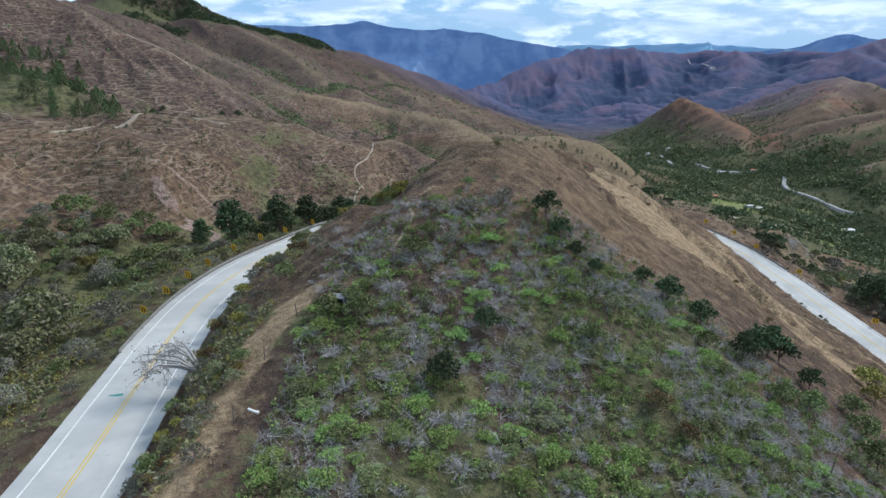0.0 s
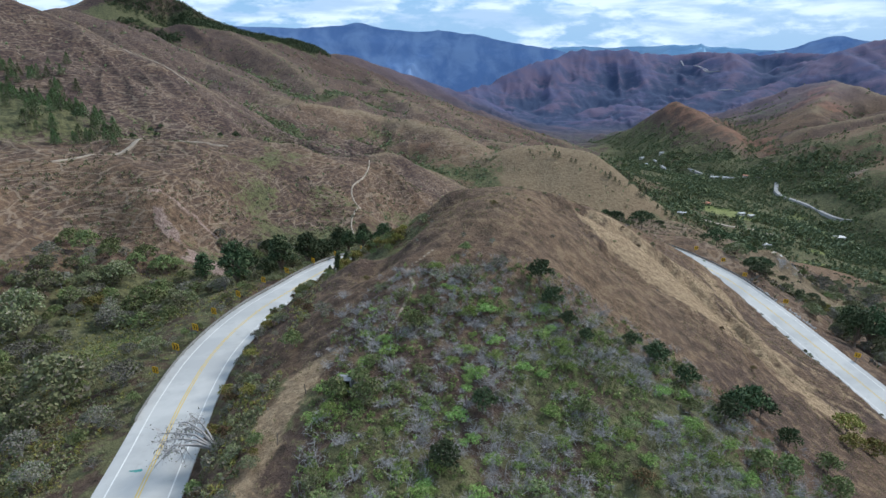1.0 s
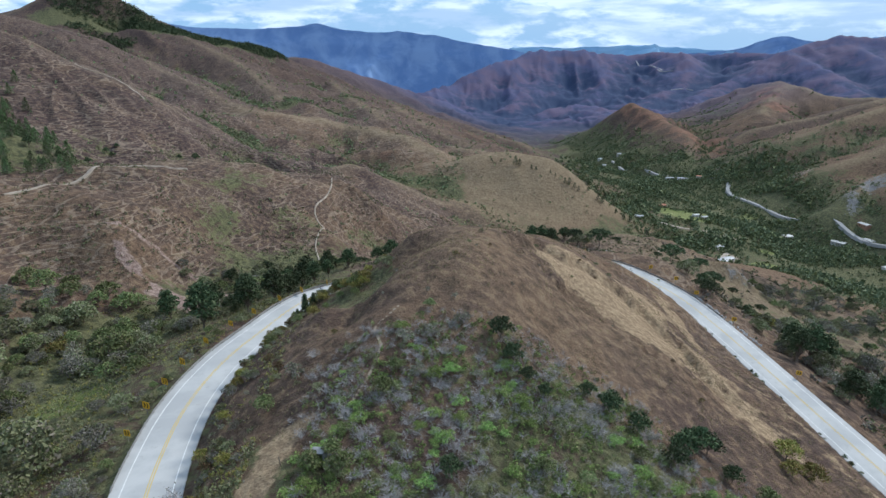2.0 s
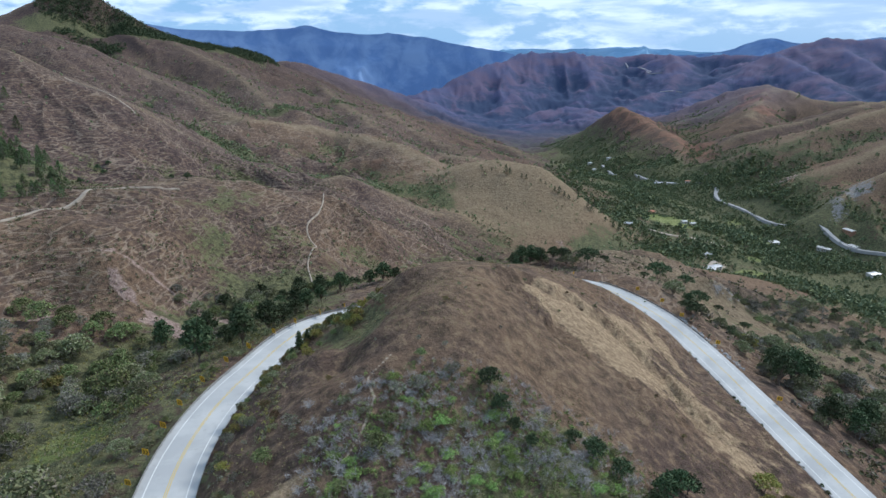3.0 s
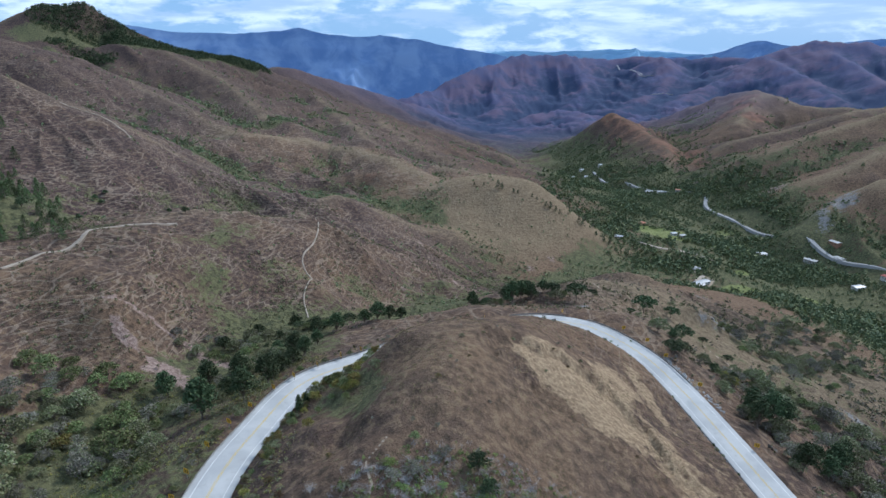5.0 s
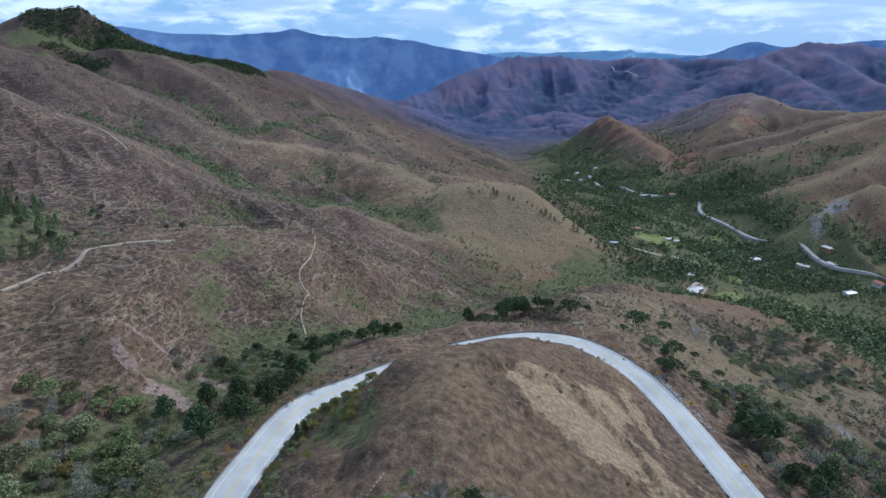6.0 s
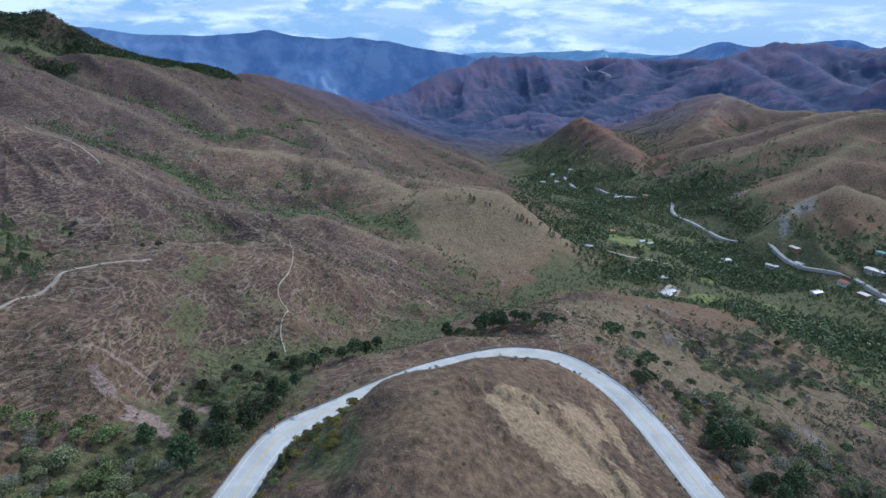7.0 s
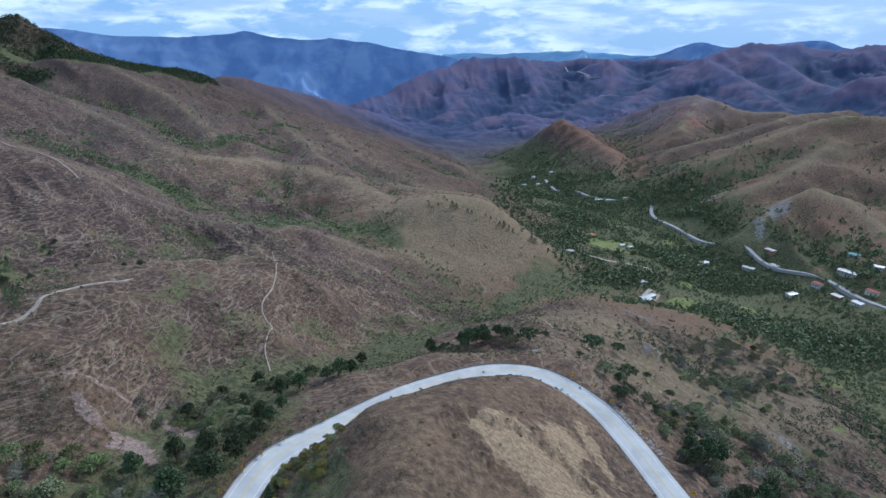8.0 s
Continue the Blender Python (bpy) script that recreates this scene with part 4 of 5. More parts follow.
first_sign = chevron_sign()
SIGNS = [(-43.2, 79), (-43.4, 87), (-43.6, 96), (-43.3, 104.5), (-41.6, 114), (-38.9, 123.5), (-35.6, 131.6), (-31, 140.5), (-26.5, 147.5), (-20.5, 154.5), (-14, 161), (-8, 166),
         (38, 198.5), (61, 206.8), (71.5, 206.6), (92.5, 194), (98.5, 186), (102, 177.5), (106, 160), (106, 128)]
for number, (sx, sy) in enumerate(SIGNS):
    s = run_of(sx, sy)
    p, a = road_at(s)
    turn = a - math.pi / 2 - 0.35
    if sx > 30:
        turn = a + math.pi / 2 - 0.5
    m = Matrix.Translation((sx, sy, max(at_ground(sx, sy), p.z - 1.2))) @ Matrix.Rotation(turn, 4, "Z") @ Matrix.Rotation(radians(random.uniform(-3, 3)), 4, "Y") @ Matrix.Diagonal((1.3, 1.0, 1.15, 1))
    if number == 0:
        first_sign.matrix_basis = m
    else:
        copy_thing(first_sign, m)


# ---- plants ----
RNG = np.random.default_rng(11)


def leaves(centres, size, flat=0.0, droop=0.0, slim=0.55):
    """Small rhombic leaves round the points given, as vertices and faces."""
    n = len(centres)
    a = RNG.normal(size=(n, 3))
    a[:, 2] = a[:, 2] * (1 - flat) - droop
    a /= np.linalg.norm(a, axis=1)[:, None]
    b = np.cross(a, RNG.normal(size=(n, 3)))
    b /= np.linalg.norm(b, axis=1)[:, None]
    s = size * RNG.uniform(0.6, 1.4, (n, 1))
    v = np.stack([centres - a * s, centres + b * s * slim, centres + a * s, centres - b * s * slim], 1).reshape(-1, 3)
    return v, np.arange(4 * n).reshape(-1, 4)


def crown_points(clumps, per):
    """Points in the outer shells of balls (x, y, z, r)."""
    out = []
    for x, y, z, r in clumps:
        d = RNG.normal(size=(per, 3))
        d /= np.linalg.norm(d, axis=1)[:, None]
        d[:, 2] = np.where(d[:, 2] < -0.35, -d[:, 2] * 0.6, d[:, 2])
        out.append(np.array([x, y, z]) + d * r * RNG.uniform(0.55, 1.08, (per, 1)) * np.array([1, 1, 0.8]))
    return np.vstack(out)


def limb(verts, faces, points, radii, sides=5):
    start = len(verts)
    points = np.array(points, float)
    for i, (p, r) in enumerate(zip(points, radii)):
        d = points[min(i + 1, len(points) - 1)] - points[max(i - 1, 0)]
        d = d / (np.linalg.norm(d) + 1e-9)
        u = np.cross(d, (0.31, 0.9, 0.2))
        u /= np.linalg.norm(u)
        w = np.cross(d, u)
        for k in range(sides):
            t = 2 * math.pi * k / sides
            verts.append(p + r * (math.cos(t) * u + math.sin(t) * w))
    for i in range(len(points) - 1):
        for k in range(sides):
            a, b = start + i * sides + k, start + i * sides + (k + 1) % sides
            faces.append((a, b, b + sides, a + sides))


def clump_ring(count, height, spread_r, r, low=0.35):
    out = []
    for i in range(count):
        t = 2.4 * i + RNG.uniform(-0.4, 0.4)
        u = math.sqrt((i + 0.5) / count)
        out.append((spread_r * u * math.cos(t), spread_r * u * math.sin(t), height * (low + (1 - low) * (1 - 0.65 * u * u) * RNG.uniform(0.75, 1.0)), r * RNG.uniform(0.75, 1.2)))
    return out


def plant(name, clumps, per, size, mat, trunk, label, category, group, wood=BARK, sides=5, droop=0.0, foliage="crown"):
    """A plant at the origin: limbs to each clump, and leaves."""
    thing = empty(name, Matrix(), label, category, group)
    v, f = [], []
    fork = np.array([0.1 * trunk, 0.05 * trunk, trunk])
    thick = 0.035 + 0.022 * max(c[2] for c in clumps)
    if trunk > 0:
        limb(v, f, [(0, 0, -0.8), (0, 0, 0), (0.08 * trunk, 0, trunk * 0.5), fork], [thick * 1.5, thick * 1.15, thick, thick * 0.8], sides)
    for c in clumps:
        top = np.array(c[:3])
        foot = fork if trunk > 0 else np.array([c[0] * 0.12, c[1] * 0.12, -0.3])
        bend = foot * 0.45 + top * 0.55 + np.array([0, 0, 0.12 * c[2]])
        limb(v, f, [foot, bend, top], [thick * 0.55, thick * 0.35, thick * 0.12], 3 if sides < 5 else 4)
    mesh_part("trunk" if trunk > 0 else "stem", raw("wood", v, f), wood, thing)
    lv, lf = leaves(crown_points(clumps, per), size, droop=droop)
    mesh_part(foliage, raw("leaves", lv, lf), mat, thing)
    return thing


def twig_bush(label, reach=1.5, stems=34, group="bare grey shrubs on the hilltop"):
    """A leafless shrub of arching grey twigs."""
    thing = empty("bare_shrub", Matrix(), label, "shrub", group)
    v, f = [], []
    for i in range(stems):
        t, lean = RNG.uniform(0, 6.28), RNG.uniform(0.25, 1.0)
        h = reach * RNG.uniform(0.55, 1.0)
        d = np.array([math.cos(t), math.sin(t), 0])
        p0 = d * 0.12 * RNG.uniform(0, 1) + (0, 0, -0.2)
        p1 = d * lean * reach * 0.45 + (0, 0, h * 0.65)
        p2 = d * lean * reach * 0.95 + (0, 0, h * (1.0 - 0.35 * lean)) + RNG.normal(size=3) * 0.15
        limb(v, f, [p0, p1, p2], [0.035, 0.024, 0.007], 3)
        for q in range(3):
            base = p1 + (p2 - p1) * RNG.uniform(0, 0.8)
            tip = base + RNG.normal(size=3) * 0.35 + d * 0.3 + (0, 0, 0.12)
            limb(v, f, [base, tip], [0.017, 0.004], 3)
    mesh_part("brushwood", raw("brushwood", v, f), GREY_WOOD, thing)
    return thing


USED = set()


def put(kind, x, y, scale, sink=0.1, tall=1.0, lean=4):
    """Sets a copy of a plant on the ground; the first use takes the plant itself."""
    m = Matrix.Translation((x, y, at_ground(x, y, sink * scale))) @ pose(0, 0, 0, random.uniform(-lean, lean), random.uniform(-lean, lean), random.uniform(0, 360)) @ Matrix.Diagonal((scale, scale, scale * tall, 1))
    if kind not in USED:
        USED.add(kind)
        kind.matrix_basis = m
        return kind
    ob = copy_thing(kind, Matrix())
    ob.matrix_basis = m
    return ob


# kinds, all about one metre of scale = true size
HILL = "leafy shrubs on the hilltop"
shrubs = [plant("shrub", clump_ring(7, 1.4, 1.1, 0.6), 110, 0.105, LEAF_BRIGHT, 0, "low bright-green leafy shrub on the hilltop", "shrub", HILL, sides=3, foliage="foliage"),
          plant("shrub", clump_ring(6, 1.3, 1.0, 0.6), 110, 0.10, LEAF_SHRUB, 0, "low dull-green leafy shrub on the hilltop", "shrub", HILL, sides=3, foliage="foliage"),
          plant("shrub", clump_ring(5, 1.5, 0.9, 0.55), 100, 0.105, LEAF_OLIVE, 0, "olive-green scrubby shrub on the hilltop", "shrub", HILL, sides=3, foliage="foliage")]
twigs = [twig_bush("leafless grey twiggy shrub on the hilltop"), twig_bush("leafless grey twiggy shrub on the hilltop", 1.8, 42)]
dark_bush = plant("bush", clump_ring(9, 3.6, 1.6, 1.0, 0.3), 90, 0.22, LEAF_DARK, 0.8, "dense dark-green bush on the hill", "bush", "dense bushes on the hill", foliage="foliage")
green_bush = plant("bush", clump_ring(9, 3.4, 1.6, 1.0, 0.3), 90, 0.22, LEAF_SHRUB, 0.8, "dense green bush on the hill", "bush", "dense bushes on the hill", foliage="foliage")
yellow_bush = plant("bush", clump_ring(8, 3.0, 1.7, 1.0, 0.3), 110, 0.20, LEAF_YELLOW, 0.6, "yellow-green bush on the slope", "bush", "bushes on the slopes", foliage="foliage")
rust_bush = plant("bush", clump_ring(8, 2.8, 1.4, 0.85, 0.3), 110, 0.17, LEAF_RUST, 0.6, "rust-brown bush on the hilltop", "bush", "bushes on the slopes", foliage="foliage")
olive_bush = plant("scrub_bush", clump_ring(8, 2.6, 1.7, 0.95, 0.3), 65, 0.21, LEAF_OLIVE, 0.5, "olive-green scrub bush on the slope", "bush", "bushes on the slopes", foliage="foliage")
grey_bush = plant("scrub_bush", clump_ring(8, 2.6, 1.7, 0.95, 0.3), 55, 0.19, LEAF_GREY, 0.5, "greyish half-bare scrub bush on the slope", "bush", "bushes on the slopes", GREY_WOOD, foliage="foliage")
round_tree = plant("tree", clump_ring(22, 11.0, 2.7, 1.7, 0.16), 85, 0.36, LEAF_DARK, 1.6, "tall dense dark-green tree beside the road", "tree", "dark trees by the road")
round_tree_two = plant("tree", clump_ring(20, 8.5, 3.1, 1.6, 0.14), 80, 0.35, LEAF_DARK, 1.2, "dense dark-green tree in the gully", "tree", "dark trees by the road")
flat_tree = plant("tree", [(c[0] * 1.0, c[1] * 1.0, c[2] * 0.62 + 2.6, c[3] * 0.85) for c in clump_ring(20, 7.0, 4.4, 1.5, 0.35)], 75, 0.33, LEAF_DARK, 2.6, "broad spreading dark-green tree on the spur", "tree", "spreading trees on the slopes")
olive_tree = plant("tree", clump_ring(18, 5.2, 3.3, 1.2, 0.22), 70, 0.28, LEAF_OLIVE, 1.0, "spreading olive-green scrub tree in the gully", "tree", "scrub trees in the gully")
bright_tree = plant("tree", clump_ring(18, 5.2, 3.3, 1.2, 0.22), 70, 0.28, LEAF_SHRUB, 1.0, "spreading bright-green tree in the gully", "tree", "scrub trees in the gully")
grey_tree = plant("tree", clump_ring(17, 5.0, 3.2, 1.15, 0.22), 75, 0.23, LEAF_GREY, 1.0, "grey half-bare scrub tree in the gully", "tree", "scrub trees in the gully", GREY_WOOD)


def conifer(label, group, height=7.5, mat=LEAF_PINE, width=2.7):
    thing = empty("pine_tree", Matrix(), label, "tree", group)
    v, f = [], []
    limb(v, f, [(0, 0, -0.8), (0, 0, 0), (0, 0, height * 0.55), (0, 0, height)], [0.2, 0.16, 0.1, 0.02], 5)
    pts = []
    for k in range(26):
        u = k / 25
        z = height * (0.16 + 0.82 * u)
        reach = width * (1 - u) ** 0.8 + 0.12
        for q in range(4):
            t = 2.4 * k + 1.57 * q + RNG.uniform(-0.3, 0.3)
            tip = np.array([math.cos(t) * reach, math.sin(t) * reach, z - 0.12 * reach])
            limb(v, f, [(0, 0, z), tip], [0.03, 0.008], 3)
            for w in np.linspace(0.35, 1.0, 4):
                pts.append(tip * (w, w, 1) + RNG.normal(size=3) * 0.14)
    mesh_part("trunk", raw("wood", v, f), BARK, thing)
    lv, lf = leaves(np.array(pts), 0.30, droop=0.2)
    mesh_part("crown", raw("needles", lv, lf), mat, thing)
    return thing


pine = conifer("young green pine on the western slope", "pines on the western slope")
hill_cypress = conifer("bushy dark tree on the pale hill", "trees on the pale hill", 8.5, LEAF_DARK, 3.4)


def dead_tree():
    """A bare grey tree that leans out over the road."""
    thing = empty("dead_tree", Matrix.Translation((-25.2, 55.5, at_ground(-25.2, 55.5))), "leafless grey tree leaning out over the road", "tree")
    v, f = [], []
    tips = []
    for k in range(7):
        t = radians(178 + RNG.uniform(-60, 50))
        out = RNG.uniform(3.5, 7.2)
        h = RNG.uniform(0.6, 2.2)
        d = np.array([math.cos(t), math.sin(t) * 0.8, 0])
        p = [np.array([0, 0, -0.5]), d * out * 0.35 + (0, 0, h * 0.8), d * out * 0.7 + (0, 0, h + RNG.uniform(-0.2, 0.5)), d * out + (0, 0, h + RNG.uniform(-0.7, 0.4))]
        limb(v, f, p, [0.20, 0.14, 0.09, 0.03], 5)
        for q in range(15):
            w = RNG.uniform(0.25, 1.0)
            base = p[1] + (p[3] - p[1]) * w
            tip = base + RNG.normal(size=3) * 0.6 + d * 0.35 + (0, 0, 0.1)
            limb(v, f, [base, tip], [0.05, 0.015], 3)
            tips.append(tip)
            for e in range(3):
                limb(v, f, [base + (tip - base) * RNG.uniform(0.3, 1), tip + RNG.normal(size=3) * 0.4], [0.024, 0.008], 3)
    mesh_part("bare_crown", raw("bare_crown", v, f), GREY_WOOD, thing)
    lv, lf = leaves(np.repeat(np.array(tips), 2, 0) + RNG.normal(size=(2 * len(tips), 3)) * 0.25, 0.12)
    mesh_part("foliage", raw("leaves", lv, lf), LEAF_GREY, thing, "sparse greyish leaves")


dead_tree()

# the trees and bushes that can be told apart
for x, y, s in ((-49.5, 136, 1.15), (-39.5, 141, 0.95), (-35, 152, 0.9), (-35, 160, 0.8), (-27, 176, 0.7), (-24, 188, 0.6), (62, 238, 0.8), (117, 143, 1.0), (126, 149, 1.15), (121, 152, 0.9), (132, 151, 0.95), (119, 124, 0.9), (137, 132, 1.0), (146, 139, 0.9), (130, 126, 0.8), (-57, 169, 0.9), (-46, 166, 0.95), (-31, 180, 0.85), (-26, 204, 0.8), (-68, 163, 0.85), (58, 236, 0.9), (66, 234, 0.75)):
    put(round_tree, x, y, s)
for x, y, s in ((-33, 163, 0.8), (-30, 170, 0.7), (-19, 208, 0.85), (-3, 216, 0.9), (2, 221, 0.8), (-8, 213, 0.7), (8, 264, 0.8), (56, 243, 0.75), (68, 248, 0.85), (74, 243, 0.7), (-60, 200, 0.7), (-50, 215, 0.7), (-38, 228, 0.75), (133, 135, 0.7), (144, 139, 0.7), (124, 156, 0.6)):
    put(round_tree_two, x, y, s)
for x, y, s in ((86, 231, 1.05), (120, 234, 1.15), (127, 211, 1.0), (137, 240, 0.8), (107, 182, 0.8), (96, 238, 0.45), (104, 214, 0.4), (226, 195, 0.7), (148, 208, 0.5), (144, 222, 0.45)):
    put(flat_tree, x, y, s)
for x, y, s in ((0.5, 47.5, 0.85), (5, 55.5, 0.75), (31, 72.5, 0.95), (35, 70.5, 0.9), (28, 74, 0.7), (46, 72, 1.25), (43, 70, 1.1), (49, 74, 1.0), (15, 78.5, 0.95), (16.5, 75, 0.8), (18, 72, 0.6), (20, 70, 0.55), (39, 66, 0.9), (50, 68, 0.8)):
    put(dark_bush, x, y, s)
for x, y, s in ((-7.5, 55, 0.8), (-11.5, 56, 0.65), (-9, 57.5, 0.6), (-3, 67, 0.75), (-1, 71, 0.6), (-20, 72, 0.75), (4.5, 84.5, 0.45), (45, 60, 0.8), (40, 58, 0.8), (55, 66, 0.8), (33, 64, 0.6), (17, 58, 0.6), (52, 60, 0.9), (48, 52, 1.0)):
    put(green_bush, x, y, s)
for x, y, s in ((73, 86, 1.2), (76, 82, 1.1), (70, 80, 0.9), (-29, 70, 0.55), (-27, 75, 0.5), (-24, 64, 0.5), (128, 180, 0.9), (-86, 140, 0.8), (127, 173, 1.15), (-84, 133, 1.2)):
    put(yellow_bush, x, y, s)
for x, y, s in ((22, 50, 0.75), (24, 47, 0.6), (10, 99, 0.4), (-20, 83, 0.5), (-23, 90, 0.5)):
    put(rust_bush, x, y, s)
slim = conifer("slim dark young tree at the inner edge of the road", "young trees at the road", 4.5, LEAF_DARK, 0.9)
for x, y, s in ((-21.5, 121, 1.0), (-20, 124, 0.7), (-22.5, 117, 0.6)):
    put(slim, x, y, s, lean=2)
for x, y, s in ((130, 624, 1.2), (134, 622, 1.0), (146, 616, 0.6), (150, 613, 0.6), (178, 598, 0.8), (183, 597, 1.0), (188, 594, 0.8), (192, 592, 0.7), (205, 600, 0.7), (214, 592, 1.0), (218, 590, 0.9), (232, 585, 0.7),
                (240, 582, 0.8), (246, 580, 1.0), (262, 570, 0.9), (105, 632, 0.5), (115, 630, 0.5), (170, 606, 0.5), (165, 609, 0.5), (228, 612, 1.0), (236, 606, 0.9), (200, 625, 0.8), (210, 618, 0.9), (222, 616, 0.7)):
    put(hill_cypress, x, y, s, lean=2)
for k in range(170):
    u = random.random() ** 0.8
    x, y = -148 - 105 * u + random.gauss(0, 14), 240 + 135 * u + random.gauss(0, 14)
    if y > 236:
        put(pine, x, y, random.uniform(0.5, 1.1), lean=2)
for x, y in ((-131, 244), (-134, 250), (-136, 258), (-139, 254), (-143, 250), (-148, 246), (-152, 240)):
    put(pine, x, y, random.uniform(0.7, 1.0), lean=2)

for k in range(60):
    x, y = -12 + random.gauss(0, 4.0), 131 + random.gauss(0, 10)
    if road_near(np.array([x]), np.array([y]))[0][0] > 8.5:
        put(random.choice([yellow_bush, olive_bush, yellow_bush, green_bush]), x, y, random.uniform(0.35, 0.75), tall=1.1)
for x, y in ((-50, 152), (-46, 158), (-43, 164), (-49, 166), (-40, 172), (-44, 180), (-38, 184), (-43, 192), (-36, 197), (-40, 207), (-33, 214), (-30, 222), (-22, 228), (-14, 232), (-24, 217), (52, 235), (60, 246), (66, 240), (70, 252), (48, 246), (42, 240), (78, 238)):
    if random.random() < 0.65:
        put(random.choice([round_tree, round_tree_two, flat_tree]), x + random.uniform(-3, 3), y + random.uniform(-3, 3), random.uniform(0.4, 0.9), tall=random.uniform(0.7, 1.2))
    for q in range(3):
        put(random.choice([dark_bush, olive_bush, olive_tree, green_bush]), x + random.gauss(0, 4), y + random.gauss(0, 4), random.uniform(0.5, 1.0))
for k in range(46):
    s = random.uniform(run_of(-33, 55), run_of(10, 176))
    q, a = road_at(s, -random.uniform(6.8, 12))
    put(random.choice([olive_bush, grey_bush, green_bush]), q.x, q.y, random.uniform(0.25, 0.6))

# scrub wood below the road in the west, and on the eastern slopes
GULLY_KINDS = [olive_tree, olive_tree, bright_tree, grey_tree, grey_tree, olive_bush, green_bush, grey_bush]
for x, y, s in ((-74, 147, 1.0), (-71, 143, 0.8), (-78, 144, 0.9), (-69, 151, 0.7), (-67, 127, 1.3), (-72, 131, 1.1), (-87, 168, 1.0), (-81, 164, 1.0), (-94, 161, 0.9), (-102, 164, 1.1), (-111, 171, 1.0), (-98, 170, 0.8)):
    put(bright_tree, x, y, s)
for x, y, s in ((-56, 76, 1.35), (-61, 82, 1.2), (-66, 78, 1.1), (-91, 119, 1.3), (-94, 131, 1.3), (-87, 150, 1.2), (-86, 109, 1.2), (-97, 110, 1.1), (-55, 67, 0.9), (-50, 92, 0.6), (151, 185, 1.0), (154, 180, 1.1), (145, 183, 0.9), (160, 188, 0.8), (237, 266, 1.0), (251, 294, 1.0), (276, 305, 1.0), (265, 262, 1.1), (308, 333, 1.0), (240, 315, 0.9)):
    put(olive_tree, x, y, s)
for x, y, s in ((-48, 78, 0.85), (-45, 66, 0.6), (-52, 61, 0.7), (-46, 54, 0.6), (-50, 49, 0.7), (-43, 46, 0.5), (198, 231, 1.0), (140, 196, 0.8), (176, 214, 0.8), (263, 275, 0.9)):
    put(grey_tree, x, y, s)
for x, y, s in ((-167, 354, 0.9), (-163, 360, 0.8), (-162, 350, 0.8), (-100, 301, 1.0), (-160, 271, 1.2), (-147, 270, 1.2), (-145, 288, 0.9), (-107, 299, 0.7)):
    put(dark_bush, x, y, s)
count = 0
while count < 230:
    x, y = random.uniform(-125, -48), random.uniform(40, 215)
    near = close_to(np.array([x]), np.array([y]), GULLY, 36)[0]
    if near < random.uniform(0.02, 0.6) or (abs(x + 66) < 9 and 80 < y < 112) or (x + 67) ** 2 / 360 + (y - 180) ** 2 / 130 < 1 or (x > -54 and y > 60 and y < 160):
        continue
    k = random.choice(GULLY_KINDS)
    put(k, x, y, random.uniform(0.5, 1.15) * (0.8 if k in (olive_tree, bright_tree, grey_tree) else 1.1))
    count += 1
EAST_KINDS = [olive_bush, grey_bush, olive_bush, green_bush, grey_tree, olive_tree, dark_bush]
for cx, cy, rx, ry, num in ((205, 245, 30, 20, 52), (255, 268, 26, 18, 40), (130, 168, 12, 22, 26), (155, 190, 18, 16, 30), (280, 320, 34, 18, 40), (112, 200, 8, 14, 10), (230, 300, 28, 10, 20), (175, 160, 30, 22, 40), (118, 152, 7, 18, 12), (170, 265, 20, 16, 16), (145, 130, 20, 22, 26)):
    for k in range(num):
        put(random.choice(EAST_KINDS), cx + random.gauss(0, rx * 0.6), cy + random.gauss(0, ry * 0.6), random.uniform(0.55, 1.25))
# the road's inner bank
for k in range(110):
    s = random.uniform(run_of(-30, 34), run_of(-26, 142))
    p, a = road_at(s, random.uniform(6.2, 13.0))
    put(random.choice([olive_bush, grey_bush, grey_bush, yellow_bush, rust_bush, green_bush]), p.x, p.y, random.uniform(0.25, 0.62))
for k in range(34):
    s = random.uniform(run_of(60, 201), run_of(101, 90))
    p, a = road_at(s, random.uniform(6.3, 7.6))
    put(random.choice([olive_bush, grey_bush, dark_bush]), p.x, p.y, random.uniform(0.14, 0.3))
for k in range(40):
    x, y = random.uniform(-14, 60), random.uniform(86, 160)
    if on_sheet([x], [y])[0] > -8 and road_near(np.array([x]), np.array([y]))[0][0] > 9:
        put(random.choice([olive_bush, grey_bush, rust_bush]), x, y, random.uniform(0.14, 0.34))

# the shrub cover of the hilltop
count = 0
while count < 640:
    x, y = random.uniform(-14, 62), random.uniform(24, 80)
    if blob(np.array([x]), np.array([y]), 16, 45, 40, 40, 0)[0] < random.uniform(0.05, 0.45):
        continue
    put(random.choice([shrubs[0], shrubs[0], shrubs[1], shrubs[2], shrubs[0], twigs[0], twigs[1], twigs[0], twigs[1]]), x, y, random.uniform(0.4, 1.05), tall=random.uniform(0.5, 0.9))
    count += 1
for k in range(45):
    x, y = random.gauss(-2, 9), random.uniform(62, 82)
    put(random.choice([twigs[0], twigs[1], shrubs[2], grey_bush]), x, y, random.uniform(0.45, 0.9), tall=0.8)


